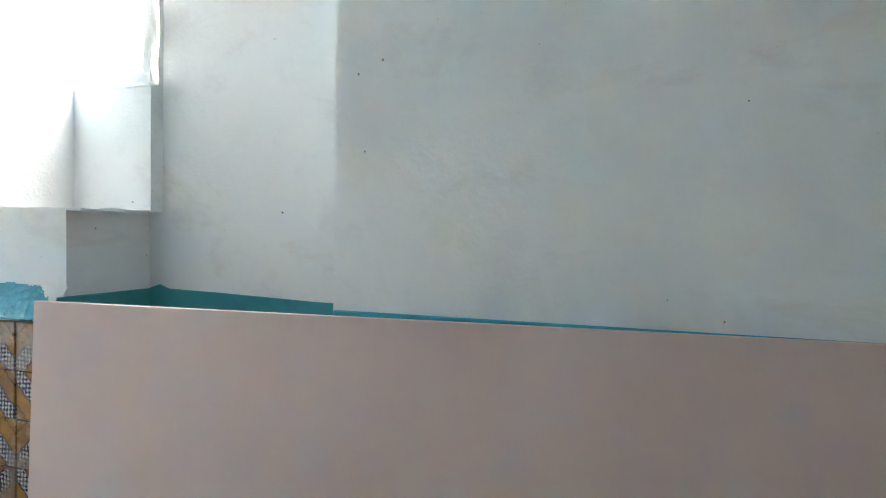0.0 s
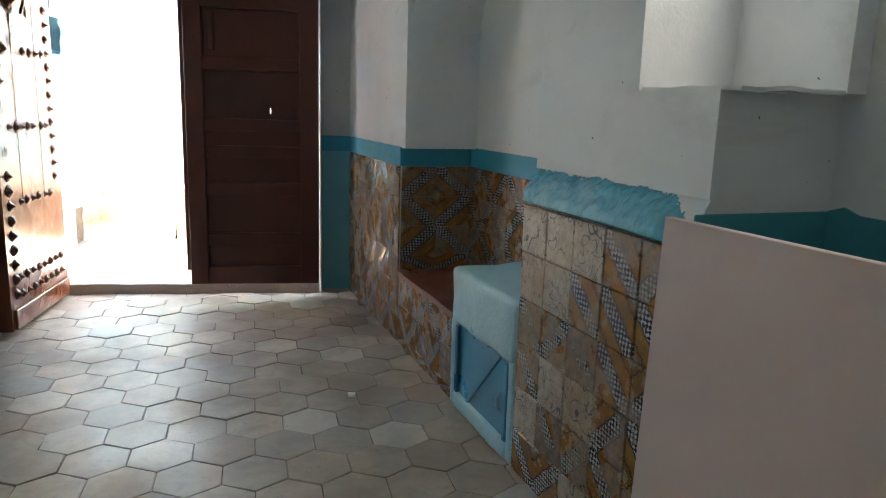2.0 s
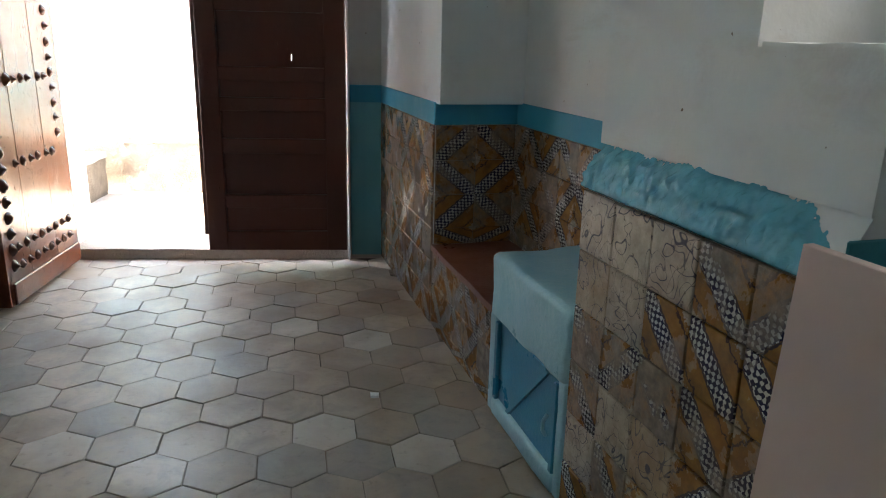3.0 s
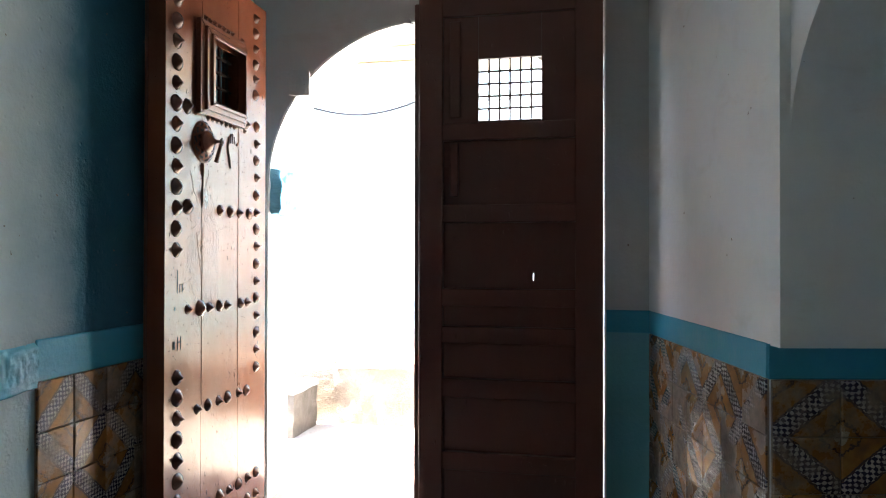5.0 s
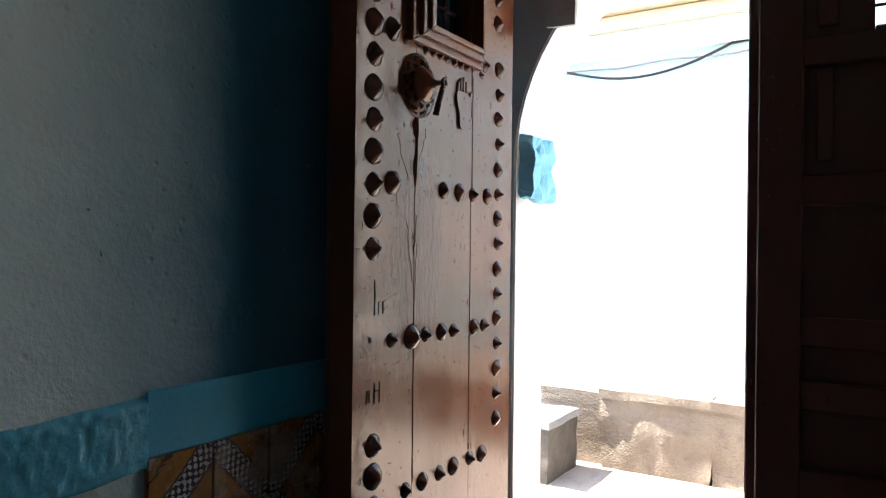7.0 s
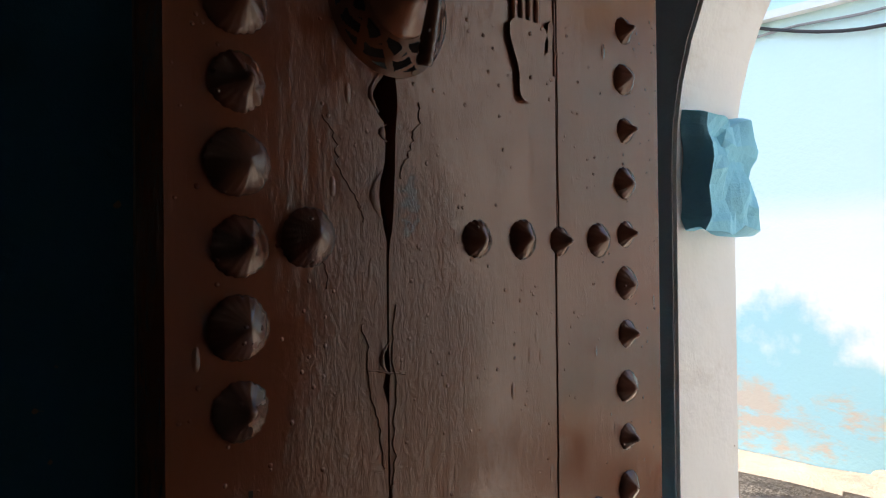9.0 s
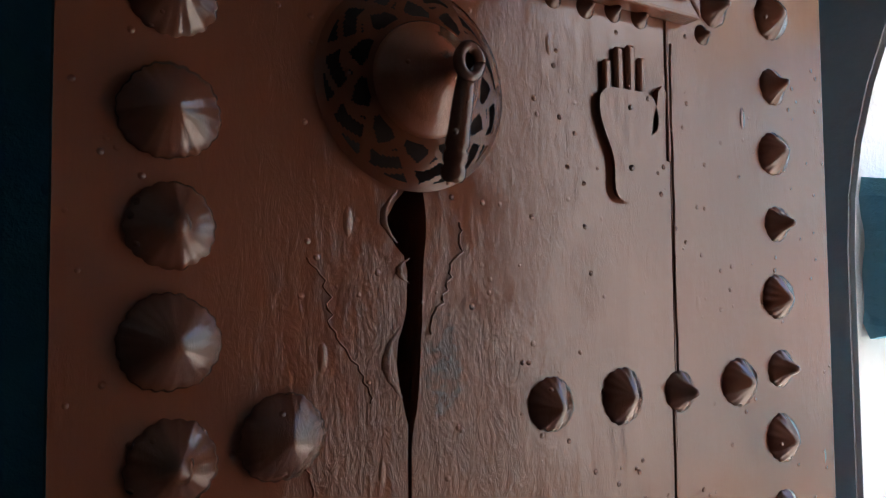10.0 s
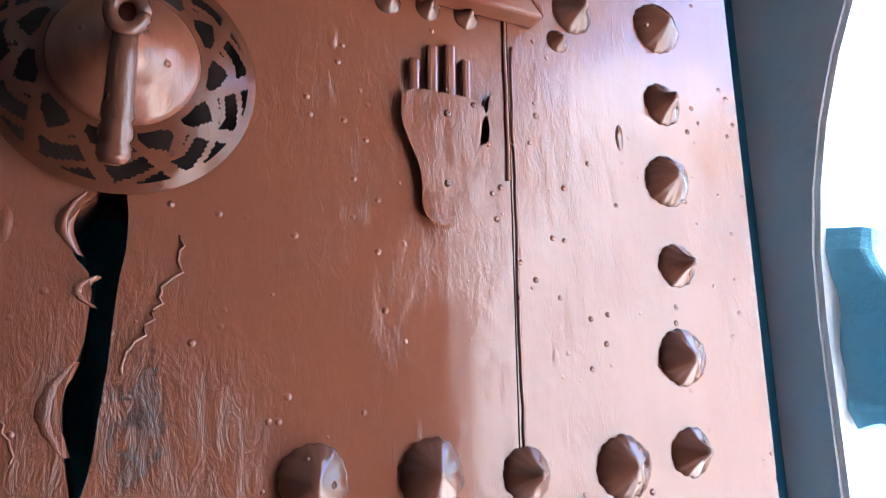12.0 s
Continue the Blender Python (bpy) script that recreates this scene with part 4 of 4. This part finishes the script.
add_prism(bm, [(3.345, 0.0), (3.392, 1.022), (7.2, 1.066), (7.2, 0.0)], "y", -0.062, -0.042)
bmesh.ops.bevel(bm, geom=bm.edges[:], offset=0.0015, segments=1, affect="EDGES")
solo("board", bm, M_BOARD, "large pinkish-beige laminate board standing against the wall", "board", "", EAST)

bm = bmesh.new()
up = [(2.95 - 0.50 * t, 0.022, 2.24 - 0.52 * t) for t in [i / 14 for i in range(15)]]
add_tube(bm, up + [(2.435, 0.022, 1.70), (2.43, 0.022, 1.675), (2.445, 0.02, 1.662), (2.465, 0.02, 1.675), (2.475, 0.02, 1.70)] + [(2.475 + 0.46 * t, 0.02, 1.70 + 0.52 * t) for t in [i / 12 for i in range(1, 13)]], 0.007, 6)
for k in range(5):
    t = 0.15 + 0.17 * k
    add_tube(bm, [(2.93 - 0.50 * t + 0.03 * math.sin(a), 0.02 - 0.012 * math.cos(a), 2.24 - 0.52 * t + 0.02 * math.cos(a) - 0.02 * math.sin(a)) for a in [2 * math.pi * i / 10 for i in range(11)]], 0.004, 6)
solo("cord", bm, M_ROPE, "looped grey cord hanging from the wall", "cord", "", EAST, smooth=True)
bm = lump((1.37, 1.41, 0.08, 0.12, -0.004, 0.03), 2, 0.006, 30, 3)
solo("pebble", bm, M_REVEAL, "small white pebble on the floor by the door", "pebble")
bm = lump((1.70, 1.73, -1.72, -1.69, -0.002, 0.008), 2, 0.004, 30, 5)
solo("paper_scrap", bm, M_REVEAL, "small white scrap on the floor", "scrap")

# window in the east wall: a plain white frame deep in the opening
win = thing("window_1", "tall narrow window letting in bright daylight", "window", EAST, kind="structure")
for a in ((3.112, 3.135, 1.752, 2.748), (3.445, 3.468, 1.752, 2.748), (3.136, 3.444, 1.752, 1.775), (3.136, 3.444, 2.725, 2.748)):
    part("window_frame", box(a[0], a[1], 0.68, 0.72, a[2], a[3], bevel=0.003), M_REVEAL, win)
part("reveal_edge", lump((3.435, 3.466, 0.345, 0.42, 1.76, 2.74), 12, 0.014, 14.0, 4.0), M_WALL, win, "ragged plaster edge")
part("reveal_edge", lump((3.36, 3.466, 0.345, 0.46, 1.752, 1.795), 6, 0.014, 16.0, 2.0), M_WALL, win, "ragged plaster edge")
for z in (1.305, 1.752):
    solo("window_sill", lump((3.113, 3.466, 0.045 if z < 1.5 else 0.335, 0.34 if z < 1.5 else 0.68, z - 0.002, z + (0.008 if z < 1.5 else 0.012)), 8, 0.005, 12.0, z), M_WALL, "uneven plastered window ledge", "window sill", "structure", EAST)

# ---------------------------------------------------------------- wall tiles and floor slabs
T = 0.158
def tile_mesh(mat):
    bm = box(-T / 2 + 0.0015, T / 2 - 0.0015, 0, 0.008, -T / 2 + 0.0015, T / 2 - 0.0015)
    front = [e for e in bm.edges if all(v.co.y < 0.001 for v in e.verts)]
    bmesh.ops.bevel(bm, geom=front, offset=0.0025, segments=1, affect="EDGES")
    return finish("tile", bm, mat)


TILES, TILES_WORN, TILES_SCROLL = tile_mesh(M_TILE), tile_mesh(M_TILE_WORN), tile_mesh(M_TILE_SCROLL)


def dado(m, length, z0, z1, worn, orderly, label, name="dado"):
    """Tiles on a plane: m carries x along the wall, -y out of it."""
    root = solo(name, box(0, length, 0.006, 0.010, z0, z1), M_MORTAR, label, "tiled dado", "structure", m)
    nx, nz = max(1, round(length / T)), max(1, math.ceil((z1 - z0) / T))
    sx = length / nx
    for i in range(nx):
        for j in range(nz):
            top = z1 - T * j
            h = min(T, top - z0)
            if h < 0.03:
                continue
            turn = 90 * ((i + j) % 2) if orderly or random.random() < 0.6 else 90 * random.randrange(4)
            pick = random.random()
            ob = new("tile", TILES if pick > worn else TILES_WORN if orderly or pick > 0.5 * worn else TILES_SCROLL)
            ob.parent = root
            ob.matrix_basis = pose(sx * (i + 0.5), random.uniform(-0.0015, 0.0005), top - h / 2, random.uniform(-0.4, 0.4), 0, random.uniform(-0.5, 0.5)) @ Matrix.Diagonal((sx / T, 1, h / T, 1)) @ pose(0, 0, 0, 0, turn, 0)


dado(EAST @ pose(0.012, -0.010, 0), 1.146, 0.0, 0.945, 0.5, True, "worn painted tiles by the door in ochre, navy and cream")
dado(EAST @ pose(1.180, 0.0, 0) @ pose(0, 0, 0, 0, 0, 90), 0.378, 0.396, 0.945, 0.0, True, "ornate ochre and navy tiles on the niche side")
dado(EAST @ pose(1.174, 0.378, 0), 1.42, 0.396, 0.945, 0.05, True, "ornate ochre and navy tiles along the niche back")
dado(EAST @ pose(1.164, -0.004, 0), 0.82, 0.0, 0.366, 0.5, True, "worn painted tiles on the bench front")
dado(EAST @ pose(2.602, -0.012, 0), 0.81, 0.0, 0.945, 0.80, False, "mismatched worn painted tiles on the pier")
dado(pose(WX + 0.012, -1.25, 0, 0, 0, 90), 1.42, 0.0, 0.90, 0.65, True, "painted ochre and navy tiles behind the open door")

R = 0.2155 / 2
bm = bmesh.new()
corner = [(R / math.cos(math.pi / 6) * math.sin(math.pi / 3 * i), R / math.cos(math.pi / 6) * math.cos(math.pi / 3 * i)) for i in range(6)]
k = 0.982
lo = [bm.verts.new((x * k, y * k, -0.012)) for x, y in corner]
md = [bm.verts.new((x * k, y * k, -0.0015)) for x, y in corner]
hi = [bm.verts.new((x * (k - 0.018), y * (k - 0.018), 0.0)) for x, y in corner]
bm.faces.new(hi)
for i in range(6):
    j = (i + 1) % 6
    bm.faces.new((lo[i], lo[j], md[j], md[i])), bm.faces.new((md[i], md[j], hi[j], hi[i]))
HEX = finish("hexagon_slab", bm, M_MARBLE)
floor_ob = bpy.data.objects["floor"]
far = bmesh.new()
ca, sa = math.cos(radians(6.0)), math.sin(radians(6.0))
for i in range(-22, 23):
    for j in range(-44, 30):
        gx, gy = (i + 0.5 * (j % 2)) * 2 * R, j * 0.190
        x, y = 1.417 + ca * gx - sa * gy, -1.769 + sa * gx + ca * gy
        east = 1.75 + 0.204 * (0.155 - y)
        if not (WX - 0.05 < x < east + 0.08 and -8.6 < y < 0.10):
            continue
        if y < -4.6:
            ring = [(x + 0.982 * (ca * p - sa * q), y + 0.982 * (sa * p + ca * q)) for p, q in corner]
            add_prism(far, ring, "z", -0.012, random.uniform(-0.003, 0.0))
            continue
        ob = new("slab", HEX)
        ob.parent = floor_ob
        ob.matrix_basis = pose(x, y, random.uniform(-0.0035, 0.0012), random.uniform(-0.3, 0.3), random.uniform(-0.3, 0.3), 6.0 + random.uniform(-1.6, 1.6)) @ Matrix.Diagonal((1, 0.190 / (R * math.sqrt(3)), 1, 1))
rest = part("slab_field", far, M_MARBLE, floor_ob)
tagged(rest, kind="stuff")
